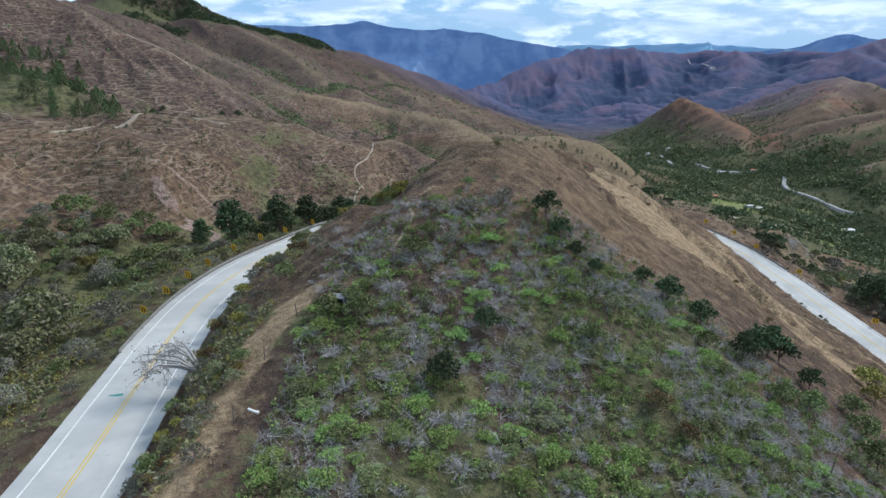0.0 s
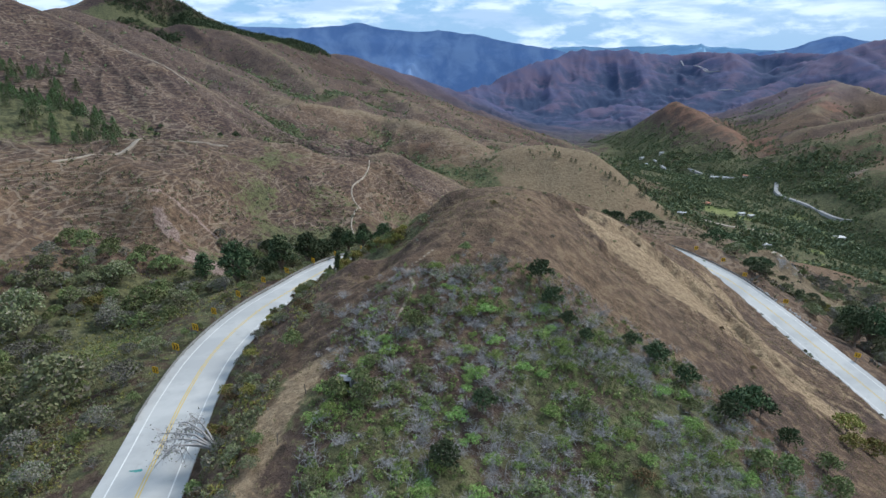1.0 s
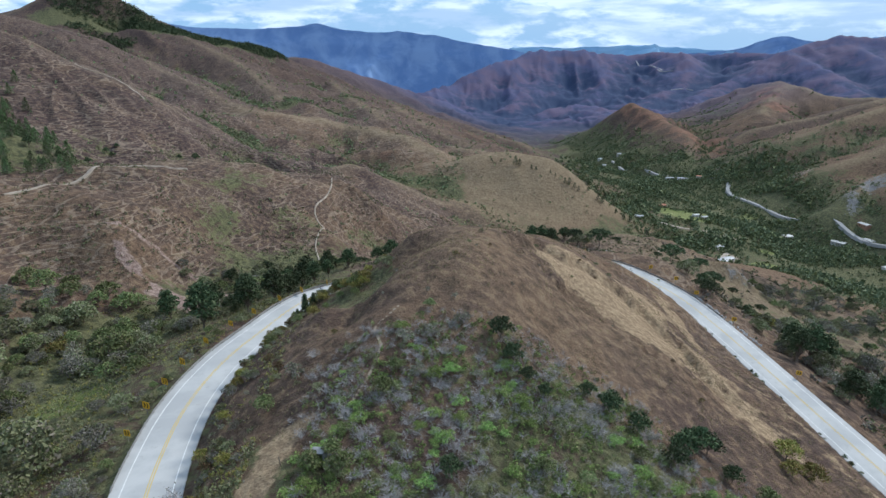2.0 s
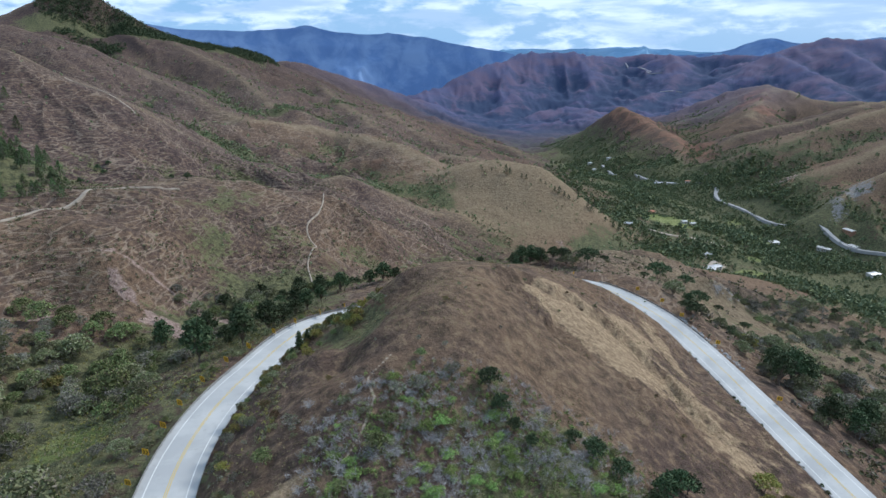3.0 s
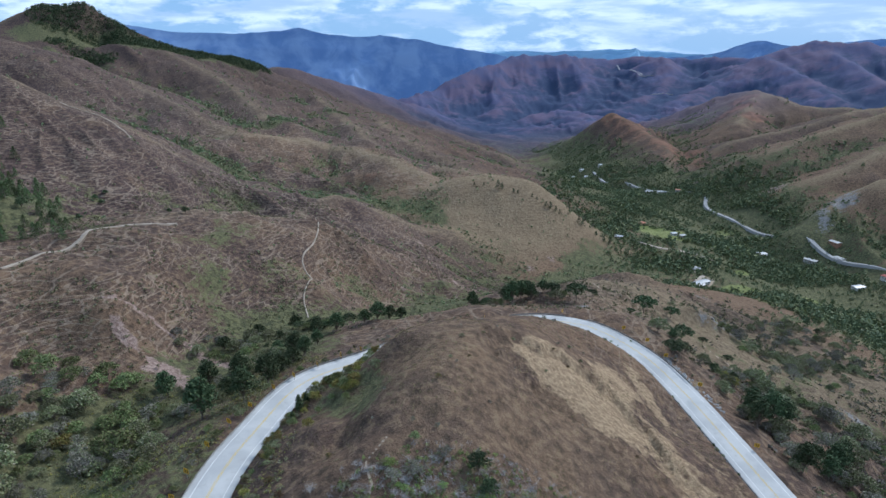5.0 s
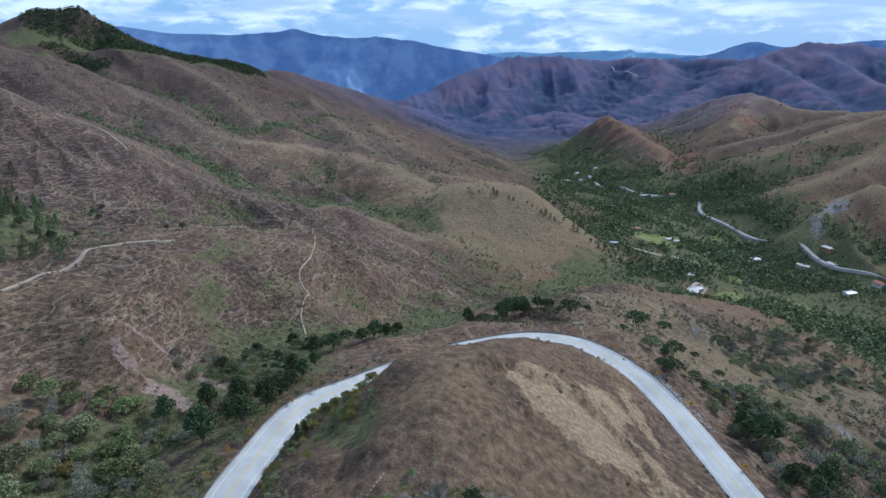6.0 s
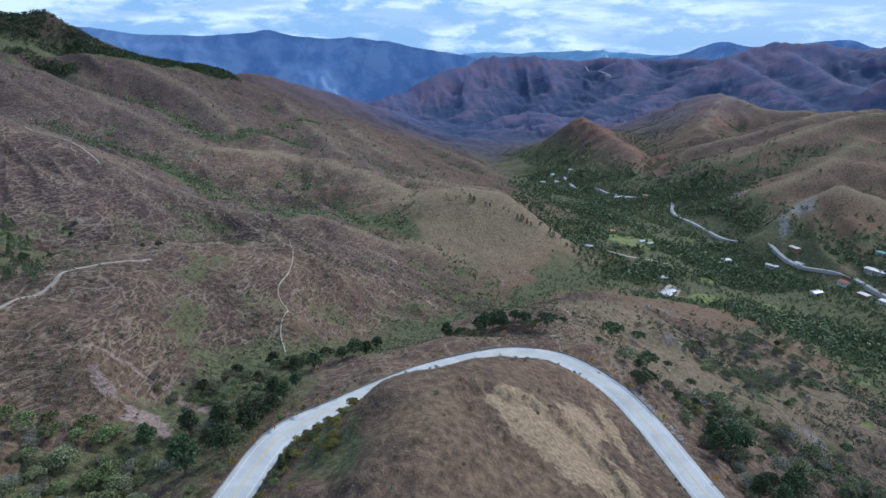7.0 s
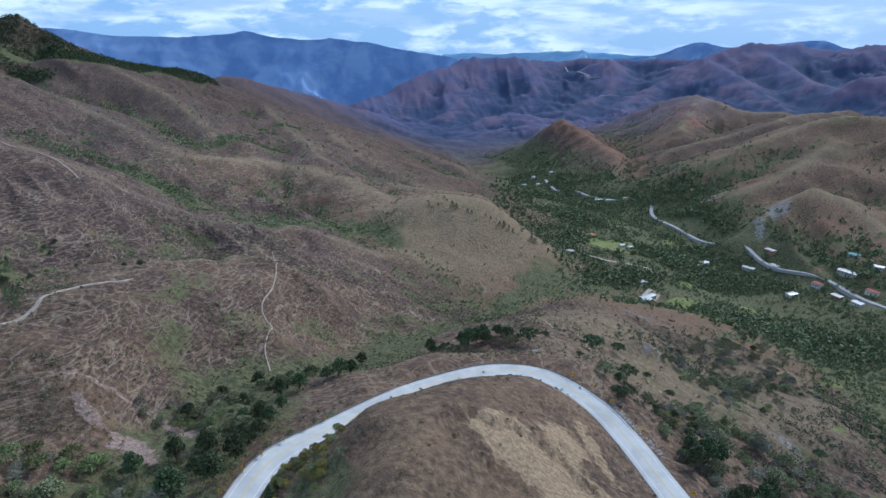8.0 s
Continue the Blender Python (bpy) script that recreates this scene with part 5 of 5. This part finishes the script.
# ---- plants that nobody could count ----
def scatter(name, label, category, xy, heights, sizes, per, mat, slim=0.55):
    """One mesh of many small clumps of leaves."""
    z = on_sheet(xy[:, 0], xy[:, 1])
    d = RNG.normal(size=(len(xy), per, 3))
    d /= np.linalg.norm(d, axis=2)[:, :, None]
    d[:, :, 2] = np.abs(d[:, :, 2])
    d *= RNG.uniform(0.45, 1.0, (len(xy), per, 1))
    c = np.concatenate([xy, z[:, None]], 1)[:, None, :] + d * np.stack([heights * 0.55, heights * 0.55, heights * 0.95], 1)[:, None, :]
    v, f = leaves(c.reshape(-1, 3), np.repeat(sizes, per)[:, None], slim=slim)
    ob = mesh_part(name, raw(name, v, f), mat, None)
    return tagged(ob, label, category, kind="stuff")


def field_points(n, x0, x1, y0, y1, weight):
    out = np.zeros((0, 2))
    while len(out) < n:
        p = np.c_[RNG.uniform(x0, x1, 4 * n), RNG.uniform(y0, y1, 4 * n)]
        w = weight(p[:, 0], p[:, 1])
        out = np.vstack([out, p[RNG.uniform(0, 1, len(p)) < w]])
    return out[:n]


def valley_weight(x, y):
    z = on_sheet(x, y)
    return np.clip(close_to(x, y, RIVER, 230) * 1.5 - np.clip((y - 850) / 500, 0, 0.75), 0, 1) * np.clip((-100 - z) / 30, 0, 1) * np.clip(value_noise(x, y, 95, 21) * 1.3 + 0.7 * value_noise(x, y, 34, 22) + 1.15, 0.12, 1) * (1 - blob(x, y, 345, 670, 50, 38)) * (0.55 + 0.6 * blob(x, y, 400, 500, 150, 170) + 0.4 * blob(x, y, 470, 880, 130, 160)) * np.clip(close_to(x, y, [(545, 440), (540, 550), (524, 670), (512, 800)], 30) * -3 + 1, 0, 1)


def west_weight(x, y):
    gully = np.maximum.reduce([close_to(x, y, GREEN_GULLY, 24), close_to(x, y, GULLY, 26)] + [much * close_to(x, y, line, wide) for line, wide, much in GULLIES])
    return np.clip(0.035 + 1.2 * gully + 0.7 * np.clip(hollow_at(x, y) - 0.3, 0, 1), 0, 1)


p = field_points(17000, 230, 760, 200, 1500, valley_weight)
h = RNG.uniform(3.5, 10, len(p)) * np.clip(0.75 + 0.5 * value_noise(p[:, 0], p[:, 1], 60, 23), 0.4, 1.3)
scatter("valley_woods", "dense dark-green trees along the valley floor", "woods", p[::2], h[::2], h[::2] * 0.20, 22, LEAF_WOOD)
scatter("valley_orchards", "green orchards and hedges in the valley", "woods", p[1::4], h[1::4] * 0.7, h[1::4] * 0.16, 22, LEAF_SHRUB)
scatter("valley_thickets", "grey-green thickets in the valley", "woods", p[3::4], h[3::4] * 0.6, h[3::4] * 0.16, 22, LEAF_VALLEY)
p = field_points(11500, -480, 330, 180, 1500, west_weight)
r = np.hypot(p[:, 0], p[:, 1])
h = RNG.uniform(0.8, 2.8, len(p)) * np.clip(r / 430, 0.55, 2.0)
scatter("hillside_scrub", "small dark bushes dotted over the dry slopes", "scrub", p[::2], h[::2], h[::2] * 0.24, 12, LEAF_VALLEY)
scatter("gully_scrub", "olive scrub in the gullies of the dry slopes", "scrub", p[1::2], h[1::2], h[1::2] * 0.24, 12, LEAF_OLIVE)
p = field_points(6500, -150, 130, 165, 480, lambda x, y: np.clip(0.25 + 0.9 * value_noise(x, y, 28, 19), 0.03, 1) * (1 - blob(x, y, -67, 180, 24, 16)) * np.clip((road_near(x, y)[0] - 9) / 4, 0, 1))
h = RNG.uniform(0.5, 1.6, len(p))
scatter("slope_scrub", "knee-high olive scrub on the western slope", "scrub", p, h, h * 0.26, 11, LEAF_OLIVE)
p = field_points(9000, 480, 1300, 420, 1850, lambda x, y: np.clip(0.12 + 0.5 * value_noise(x, y, 120, 51) + 0.3 * value_noise(x, y, 45, 52) + 0.7 * hollow_at(x, y) + 0.8 * np.maximum.reduce([much * close_to(x, y, line, wide * 1.3) for line, wide, much in GULLIES[7:12]]), 0.02, 1) * (1 - blob(x, y, 590, 680, 60, 50)))
h = RNG.uniform(2, 7, len(p))
scatter("eastern_scrub", "dark scrub on the eastern hills", "scrub", p, h, h * 0.22, 14, LEAF_VALLEY)
p = field_points(4200, -760, -240, 1180, 1560, in_wood)
h = RNG.uniform(3, 8, len(p))
scatter("mountain_woods", "dark plantation wood below the mountain top", "woods", p, h, h * 0.18, 16, LEAF_DARK)
p = field_points(9000, -14, 66, 22, 84, lambda x, y: np.clip(blob(x, y, 16, 45, 46, 44, 0) * 1.6, 0, 1) * np.clip(value_noise(x, y, 6, 14) + 0.75, 0.1, 1))
h = RNG.uniform(0.3, 0.95, len(p))
scatter("green_undergrowth", "knee-high green undergrowth on the hilltop", "undergrowth", p[::2], h[::2], h[::2] * 0.15, 24, LEAF_SHRUB)
scatter("bright_undergrowth", "bright green young growth on the hilltop", "undergrowth", p[1::3], h[1::3], h[1::3] * 0.15, 24, LEAF_BRIGHT)
p = field_points(3800, -14, 66, 22, 84, lambda x, y: np.clip(blob(x, y, 14, 46, 46, 46, 0) * 1.5, 0, 1) * np.clip(value_noise(x, y, 5, 15) + 0.5, 0.05, 1))
h = RNG.uniform(0.5, 1.2, len(p))
scatter("dry_brushwood", "tangle of grey leafless twigs on the hilltop", "brushwood", p, h, h * 0.6, 14, GREY_WOOD, 0.03)
p = field_points(15000, -80, 92, 26, 175, lambda x, y: np.clip((road_near(x, y)[0] - 6.3) / 3, 0, 1) * np.clip(1.1 - blob(x, y, 16, 45, 46, 46), 0.1, 1) * np.clip(value_noise(x, y, 9, 5) + 0.55, 0.05, 1))
h = RNG.uniform(0.2, 0.55, len(p))
scatter("dry_grass", "tufts of dry straw-coloured grass on the near hill", "grass", p, h, h * 0.26, 8, DRY_GRASS, 0.3)

p = field_points(9500, 104, 350, 70, 430, lambda x, y: np.clip(0.16 + 0.7 * hollow_at(x, y) + 0.7 * value_noise(x, y, 22, 29), 0.02, 1) * np.clip((road_near(x, y)[0] - 8) / 4, 0, 1) * np.clip((460 - np.hypot(x, y)) / 60, 0, 1))
h = RNG.uniform(0.5, 3.0, len(p))
scatter("eastern_slope_scrub", "olive scrub on the slopes below the road", "scrub", p[::2], h[::2], h[::2] * 0.22, 12, LEAF_OLIVE)
scatter("eastern_dry_scrub", "greyish dry scrub on the slopes below the road", "scrub", p[1::2], h[1::2], h[1::2] * 0.22, 12, LEAF_GREY)
p = field_points(9000, -110, -20, 26, 175, lambda x, y: np.clip((road_near(x, y)[0] - 5.8) / 2, 0, 1) * np.clip(0.35 + 0.9 * value_noise(x, y, 11, 25), 0.05, 1) * np.clip((24 - road_near(x, y)[0]) / 10 + 0.45, 0.3, 1))
h = RNG.uniform(0.3, 1.1, len(p))
scatter("verge_scrub", "green and olive scrub along the road's banks", "scrub", p[::2], h[::2], h[::2] * 0.22, 13, LEAF_OLIVE)
scatter("verge_grass", "yellowish grass along the road's banks", "grass", p[1::2], h[1::2] * 0.7, h[1::2] * 0.25, 12, LEAF_YELLOW, 0.2)


# ---- the valley: highway, tracks and houses ----
def draped(points, width, name, mat, label, lift=0.5):
    line = smooth_line([(x, y, 0) for x, y in points], 8.0 if width > 3 else 2.0)
    line[:, 2] = on_sheet(line[:, 0], line[:, 1])
    for k in range(6 if width > 3 else 1):
        line[1:-1, 2] = (line[:-2, 2] + line[1:-1, 2] + line[2:, 2]) / 3
    line[:, 2] += lift
    w, skirt = width / 2, min(1.0, width * 0.2)
    ob = mesh_part(name, ribbon(line, [(-w - skirt, -lift - 2.0), (-w, 0), (0, 0.08), (w, 0), (w + skirt, -lift - 2.0)], name), mat, None)
    return tagged(ob, label, "road", kind="structure")


draped([(481, 1262), (455, 1140), (500, 985), (536, 905), (516, 850), (509, 747), (524, 674), (520, 614), (537, 552), (545, 493), (546, 440), (560, 330), (600, 200)], 5.5, "highway", TARMAC, "pale highway along the valley floor", 1.4)
draped([(326, 560), (312, 540), (320, 515), (306, 500), (296, 482)], 5, "farm_track", DUST, "dusty farm track to the houses")
draped([(300, 640), (322, 610), (345, 590), (362, 560)], 4, "farm_track", DUST, "dusty farm track beside the green field")
CUT = surface("pale_road_cut", (0.30, 0.29, 0.31), (0.38, 0.37, 0.38), 0.05)
for line in ([(1654, 4095), (1681, 3961), (1706, 3784)], [(1657, 3751), (1690, 3700), (1719, 3656)], [(1568, 3331), (1630, 3320), (1684, 3311)]):
    draped(line, 8, "mountain_road", CUT, "pale road cut on the far range", 3)
draped([(-50, 442), (-45, 408), (-40, 375), (-37, 323), (-42, 295), (-36, 280), (-38, 261), (-34, 241)], 0.6, "footpath", DUST, "worn pale footpath down the western slope", 0.45)
draped([(-138, 212), (-132, 231), (-125, 245), (-119, 265), (-108, 277), (-100, 287)], 1.5, "farm_track", DUST, "pale dirt track round the western slope", 0.45)
draped([(-236, 479), (-226, 477), (-204, 483), (-185, 460), (-180, 454)], 1.0, "footpath", DUST, "worn pale footpath along the ridge", 0.4)


WALL_WHITE = surface("white_wall", (0.62, 0.61, 0.58), (0.50, 0.48, 0.44), 0.6)
WALL_BRICK = surface("brick_wall", (0.30, 0.16, 0.10), (0.38, 0.22, 0.15), 0.8)
WALL_GREY = surface("block_wall", (0.36, 0.35, 0.33), (0.44, 0.43, 0.40), 0.8)
ROOF_TIN = surface("tin_roof", (0.42, 0.43, 0.44), (0.30, 0.30, 0.30), 0.5, 0.45, 0.2)
ROOF_TILE = surface("tile_roof", (0.34, 0.14, 0.08), (0.42, 0.20, 0.13), 0.8)
ROOF_TEAL = surface("teal_roof", (0.10, 0.24, 0.23), (0.14, 0.30, 0.29), 0.8)
ROOF_RED = surface("red_roof", (0.30, 0.08, 0.06), (0.26, 0.10, 0.08), 0.8)
WINDOW_DARK = surface("window_glass", (0.03, 0.035, 0.04), (0.05, 0.055, 0.06), 2, 0.15, 0, 0.001, 0.5)
DOOR_BROWN = surface("brown_door", (0.16, 0.09, 0.05), (0.20, 0.12, 0.07), 2)


def house(x, y, turn, w, d, h, wall_mat, roof_mat, label, flat=False):
    """A small house: walls, roof with eaves, a door and windows."""
    thing = empty("house", Matrix.Translation((x, y, at_ground(x, y))) @ Matrix.Rotation(radians(turn), 4, "Z"), label, "house", "houses in the valley")
    bm = bmesh.new()
    box(bm, (-w / 2, -d / 2, -3), (w / 2, d / 2, h))
    walls = part("wall", bm, wall_mat, thing)
    rise = 0.5 if flat else d * 0.2
    e, o = 0.5, 0.18
    bm = bmesh.new()
    sec = [(-d / 2 - e, h - 0.1), (0, h + rise), (d / 2 + e, h - 0.1), (d / 2 + e, h - 0.1 + o), (0, h + rise + o), (-d / 2 - e, h - 0.1 + o)]
    a = [bm.verts.new((-w / 2 - e, p, q)) for p, q in sec]
    b = [bm.verts.new((w / 2 + e, p, q)) for p, q in sec]
    for i in range(6):
        bm.faces.new((a[i], a[(i + 1) % 6], b[(i + 1) % 6], b[i]))
    for r in (a, b):
        bm.faces.new((r[0], r[1], r[4], r[5]))
        bm.faces.new((r[1], r[2], r[3], r[4]))
    part("roof", bm, roof_mat, thing)
    bm = bmesh.new()
    box(bm, (-0.5, -d / 2 - 0.04, 0), (0.5, -d / 2 + 0.02, 2.1))
    part("door", bm, DOOR_BROWN, thing)
    n = max(1, int(w / 4))
    for k in range(n):
        cx = -w / 2 + (k + 0.5) * w / n
        if abs(cx) < 1.2:
            cx += 1.7
        bm = bmesh.new()
        box(bm, (cx - 0.6, -d / 2 - 0.04, 1.0), (cx + 0.6, -d / 2 + 0.02, 2.1))
        part("window", bm, WINDOW_DARK, thing)
    return thing


WHITE_TIN = "white farmhouse with a pale tin roof among trees"
for x, y, turn, w, d, h, wm, rm, label in (
        (305, 492, 20, 22, 7, 3, WALL_WHITE, ROOF_TIN, "long white farm building with a pale tin roof"), (298, 482, 20, 12, 7, 3, WALL_GREY, ROOF_TIN, "grey farm shed with a tin roof"),
        (322, 533, 10, 9, 7, 3, WALL_WHITE, ROOF_TIN, WHITE_TIN), (466, 635, 5, 14, 9, 3, WALL_WHITE, ROOF_TIN, WHITE_TIN), (347, 719, 30, 10, 7, 3, WALL_BRICK, ROOF_TILE, "brick house with a red tile roof by a green field"),
        (279, 632, -30, 10, 7, 3, WALL_WHITE, ROOF_TIN, WHITE_TIN), (368, 671, 10, 8, 6, 3, WALL_WHITE, ROOF_TIN, WHITE_TIN), (376, 664, 0, 8, 6, 3, WALL_WHITE, ROOF_TIN, WHITE_TIN),
        (568, 520, -70, 24, 10, 4, WALL_GREY, ROOF_TIN, "large pale warehouse beside the highway"), (592, 540, -70, 13, 9, 3.5, WALL_GREY, ROOF_TEAL, "building with a teal roof near the highway"),
        (560, 478, -75, 14, 8, 4, WALL_WHITE, ROOF_RED, "roadside building with a red roof"), (531, 520, -75, 12, 8, 4, WALL_WHITE, ROOF_RED, "roadside building with a red roof"), (563, 455, -80, 14, 8, 4, WALL_WHITE, ROOF_TIN, "white roadside house with a tin roof"),
        (529, 490, -80, 12, 8, 4, WALL_BRICK, ROOF_TIN, "brick roadside house with a tin roof"), (530, 465, -80, 12, 8, 4, WALL_WHITE, ROOF_TIN, "white roadside house with a tin roof"), (566, 435, -85, 12, 8, 4, WALL_WHITE, ROOF_TEAL, "roadside house with a teal roof"),
        (602, 515, -60, 12, 9, 4, WALL_WHITE, ROOF_TIN, "white house with a tin roof behind the highway"), (395, 1248, 10, 12, 9, 4, WALL_WHITE, ROOF_TIN, WHITE_TIN), (470, 1310, 40, 14, 9, 4, WALL_WHITE, ROOF_TIN, WHITE_TIN),
        (440, 1290, 20, 12, 9, 4, WALL_WHITE, ROOF_TIN, WHITE_TIN), (455, 1240, 70, 12, 9, 4, WALL_WHITE, ROOF_TIN, WHITE_TIN), (530, 587, -80, 12, 8, 4, WALL_GREY, ROOF_TIN, "grey shed with a tin roof beside the highway"),
        (505, 600, -60, 16, 8, 4, WALL_GREY, ROOF_TIN, "grey shed with a tin roof beside the highway"), (493, 513, 10, 14, 8, 3, WALL_WHITE, ROOF_TIN, WHITE_TIN), (500, 975, -20, 18, 9, 4, WALL_WHITE, ROOF_TIN, WHITE_TIN),
        (484, 990, 0, 16, 9, 4, WALL_WHITE, ROOF_TIN, WHITE_TIN), (520, 955, -30, 12, 8, 4, WALL_WHITE, ROOF_TILE, "white house with a tile roof in the valley"), (430, 1330, 30, 12, 9, 4, WALL_WHITE, ROOF_TIN, WHITE_TIN),
        (505, 1290, 50, 12, 9, 4, WALL_WHITE, ROOF_TIN, WHITE_TIN), (410, 1190, 0, 12, 9, 4, WALL_WHITE, ROOF_TIN, WHITE_TIN), (540, 610, -80, 14, 8, 4, WALL_BRICK, ROOF_TIN, "brick roadside house with a tin roof")):
    house(x, y, turn, w * 0.85, d * 0.85, h * 0.9, wm, rm, label, True)


# ---- far ranges behind everything ----
def far_range(name, label, crest, near, deep, mat):
    """A range of mountains from its crest line, with spurs on its near face."""
    line = smooth_line([(x, y, z) for x, y, z in crest], 22.0)
    rows = 44
    n = len(line)
    a = np.arctan2(line[:, 0], line[:, 1])
    verts = []
    for k in range(rows):
        u = k / (rows - 1)
        d = np.hypot(line[:, 0], line[:, 1]) - near * u
        x, y = d * np.sin(a), d * np.cos(a)
        z = line[:, 2] - deep * u ** 0.8
        for size, high in ((420, 150), (190, 80), (85, 34), (40, 14)):
            z += min(1.0, 2.5 * u + 0.10) * high * (ridges(x, y, size, size + 61) - 0.25 * (u > 0.1))
        verts.append(np.c_[x, y, z])
    faces = [(k * n + i, k * n + i + 1, (k + 1) * n + i + 1, (k + 1) * n + i) for k in range(rows - 1) for i in range(n - 1)]
    ob = mesh_part(name, raw(name, np.vstack(verts), faces, True), mat, None)
    return tagged(ob, label, "mountains", kind="structure")


def haze_material(name, colour, other):
    """Bluish far mountains: a plain backdrop, with distance haze put into its colour."""
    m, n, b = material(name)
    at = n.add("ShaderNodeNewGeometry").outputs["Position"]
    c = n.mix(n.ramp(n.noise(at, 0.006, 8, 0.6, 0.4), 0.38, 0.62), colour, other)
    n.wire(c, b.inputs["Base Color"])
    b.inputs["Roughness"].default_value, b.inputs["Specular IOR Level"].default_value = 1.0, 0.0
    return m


BLUE = haze_material("blue_haze", (0.150, 0.250, 0.46), (0.240, 0.350, 0.55))
PALE_BLUE = haze_material("pale_blue_haze", (0.25, 0.43, 0.62), (0.31, 0.49, 0.66))
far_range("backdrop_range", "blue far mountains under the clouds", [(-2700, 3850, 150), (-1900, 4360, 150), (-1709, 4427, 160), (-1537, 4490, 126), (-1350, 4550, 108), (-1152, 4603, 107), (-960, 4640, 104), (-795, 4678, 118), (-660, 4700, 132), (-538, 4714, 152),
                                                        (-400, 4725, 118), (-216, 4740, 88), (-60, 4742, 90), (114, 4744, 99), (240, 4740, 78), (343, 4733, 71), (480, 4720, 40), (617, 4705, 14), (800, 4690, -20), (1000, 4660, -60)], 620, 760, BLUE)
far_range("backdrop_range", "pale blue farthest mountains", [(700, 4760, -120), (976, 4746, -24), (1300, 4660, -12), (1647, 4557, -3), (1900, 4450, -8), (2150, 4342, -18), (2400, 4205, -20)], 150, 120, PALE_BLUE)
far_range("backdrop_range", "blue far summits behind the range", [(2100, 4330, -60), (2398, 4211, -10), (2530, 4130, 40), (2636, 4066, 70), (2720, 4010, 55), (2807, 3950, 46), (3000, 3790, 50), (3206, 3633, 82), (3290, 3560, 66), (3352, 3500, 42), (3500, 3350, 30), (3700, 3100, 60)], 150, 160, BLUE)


# ---- small things on the near hill ----
def ruined_box():
    """A small open concrete box, half hidden by bushes."""
    m = Matrix.Translation((-10.4, 57.2, at_ground(-10.4, 57.2))) @ pose(0, 0, 0, 2, -3, -12)
    m = m @ Matrix.Diagonal((0.85, 0.85, 0.8, 1))
    thing = empty("concrete_shelter", m, "small weathered grey concrete box between bushes on the hill", "concrete box")
    for lo, hi, name in (((-0.95, -0.7, -0.5), (-0.8, 0.7, 1.75), "side_wall"), ((0.8, -0.7, -0.5), (0.95, 0.7, 1.75), "side_wall"), ((-0.8, 0.55, -0.5), (0.8, 0.7, 1.75), "back_wall"), ((-0.97, -0.72, 1.75), (0.97, 0.72, 1.84), "roof_slab")):
        bm = bmesh.new()
        box(bm, lo, hi)
        bmesh.ops.bevel(bm, geom=list(bm.edges), offset=0.02, segments=1, affect="EDGES")
        part(name, bm, CONCRETE, thing)


ruined_box()


def fence_post(x, y, h, turn):
    bm = bmesh.new()
    bmesh.ops.create_cone(bm, cap_ends=True, segments=7, radius1=0.075, radius2=0.055, depth=h + 0.5, matrix=Matrix.Translation((0, 0, h / 2 - 0.25)))
    ob = part("fence_post", bm, BARK, None)
    ob.matrix_basis = Matrix.Translation((x, y, at_ground(x, y))) @ pose(0, 0, 0, *turn)
    return tagged(ob, "weathered wooden fence post on the hill", "post", "fence posts on the hill")


for x, y, h, turn in ((-17.3, 42.5, 1.6, (2, 4, 0)), (-16.6, 50, 1.4, (-4, 2, 0)), (-15.2, 58, 1.4, (3, -5, 0)), (38, 46, 3.2, (0, 2, 0))):
    fence_post(x, y, h, turn)


def fallen_block():
    bm = bmesh.new()
    box(bm, (-0.55, -0.1, 0.0), (0.35, 0.1, 0.18))
    box(bm, (0.35, -0.14, 0.02), (0.6, 0.14, 0.26))
    bmesh.ops.bevel(bm, geom=list(bm.edges), offset=0.03, segments=2, affect="EDGES")
    ob = part("fallen_marker", bm, WHITE_PAINT, None)
    ob.matrix_basis = Matrix.Translation((-15.6, 42.6, at_ground(-15.6, 42.6) + 0.35)) @ pose(0, 0, 0, 4, 6, -25)
    tagged(ob, "white-painted marker post lying in the undergrowth", "post")


fallen_block()


def boulder(scale):
    bm = bmesh.new()
    bmesh.ops.create_icosphere(bm, subdivisions=2, radius=1)
    for v in bm.verts:
        v.co *= 0.75 + 0.4 * noise.noise(v.co * 1.3 + Vector((scale * 7, 0, 0)))
        v.co.z *= 0.7
    ob = part("boulder", bm, STONE, None)
    return tagged(ob, "grey broken boulder on the road's outer bank", "boulder", "boulders below the road")


stones = [boulder(1), boulder(2), boulder(3)]
for k in range(60):
    s = random.uniform(run_of(96, 174), run_of(100, 146))
    p, a = road_at(s, -random.uniform(5.6, 9.5))
    r = random.uniform(0.25, 0.8)
    m = Matrix.Translation((p.x, p.y, at_ground(p.x, p.y) + 0.1 * r)) @ pose(0, 0, 0, random.uniform(0, 40), random.uniform(0, 40), random.uniform(0, 360)) @ Matrix.Diagonal((r, r, r, 1))
    if k < 3:
        stones[k].matrix_basis = m
    else:
        ob = copy_thing(stones[k % 3], Matrix())
        ob.matrix_basis = m
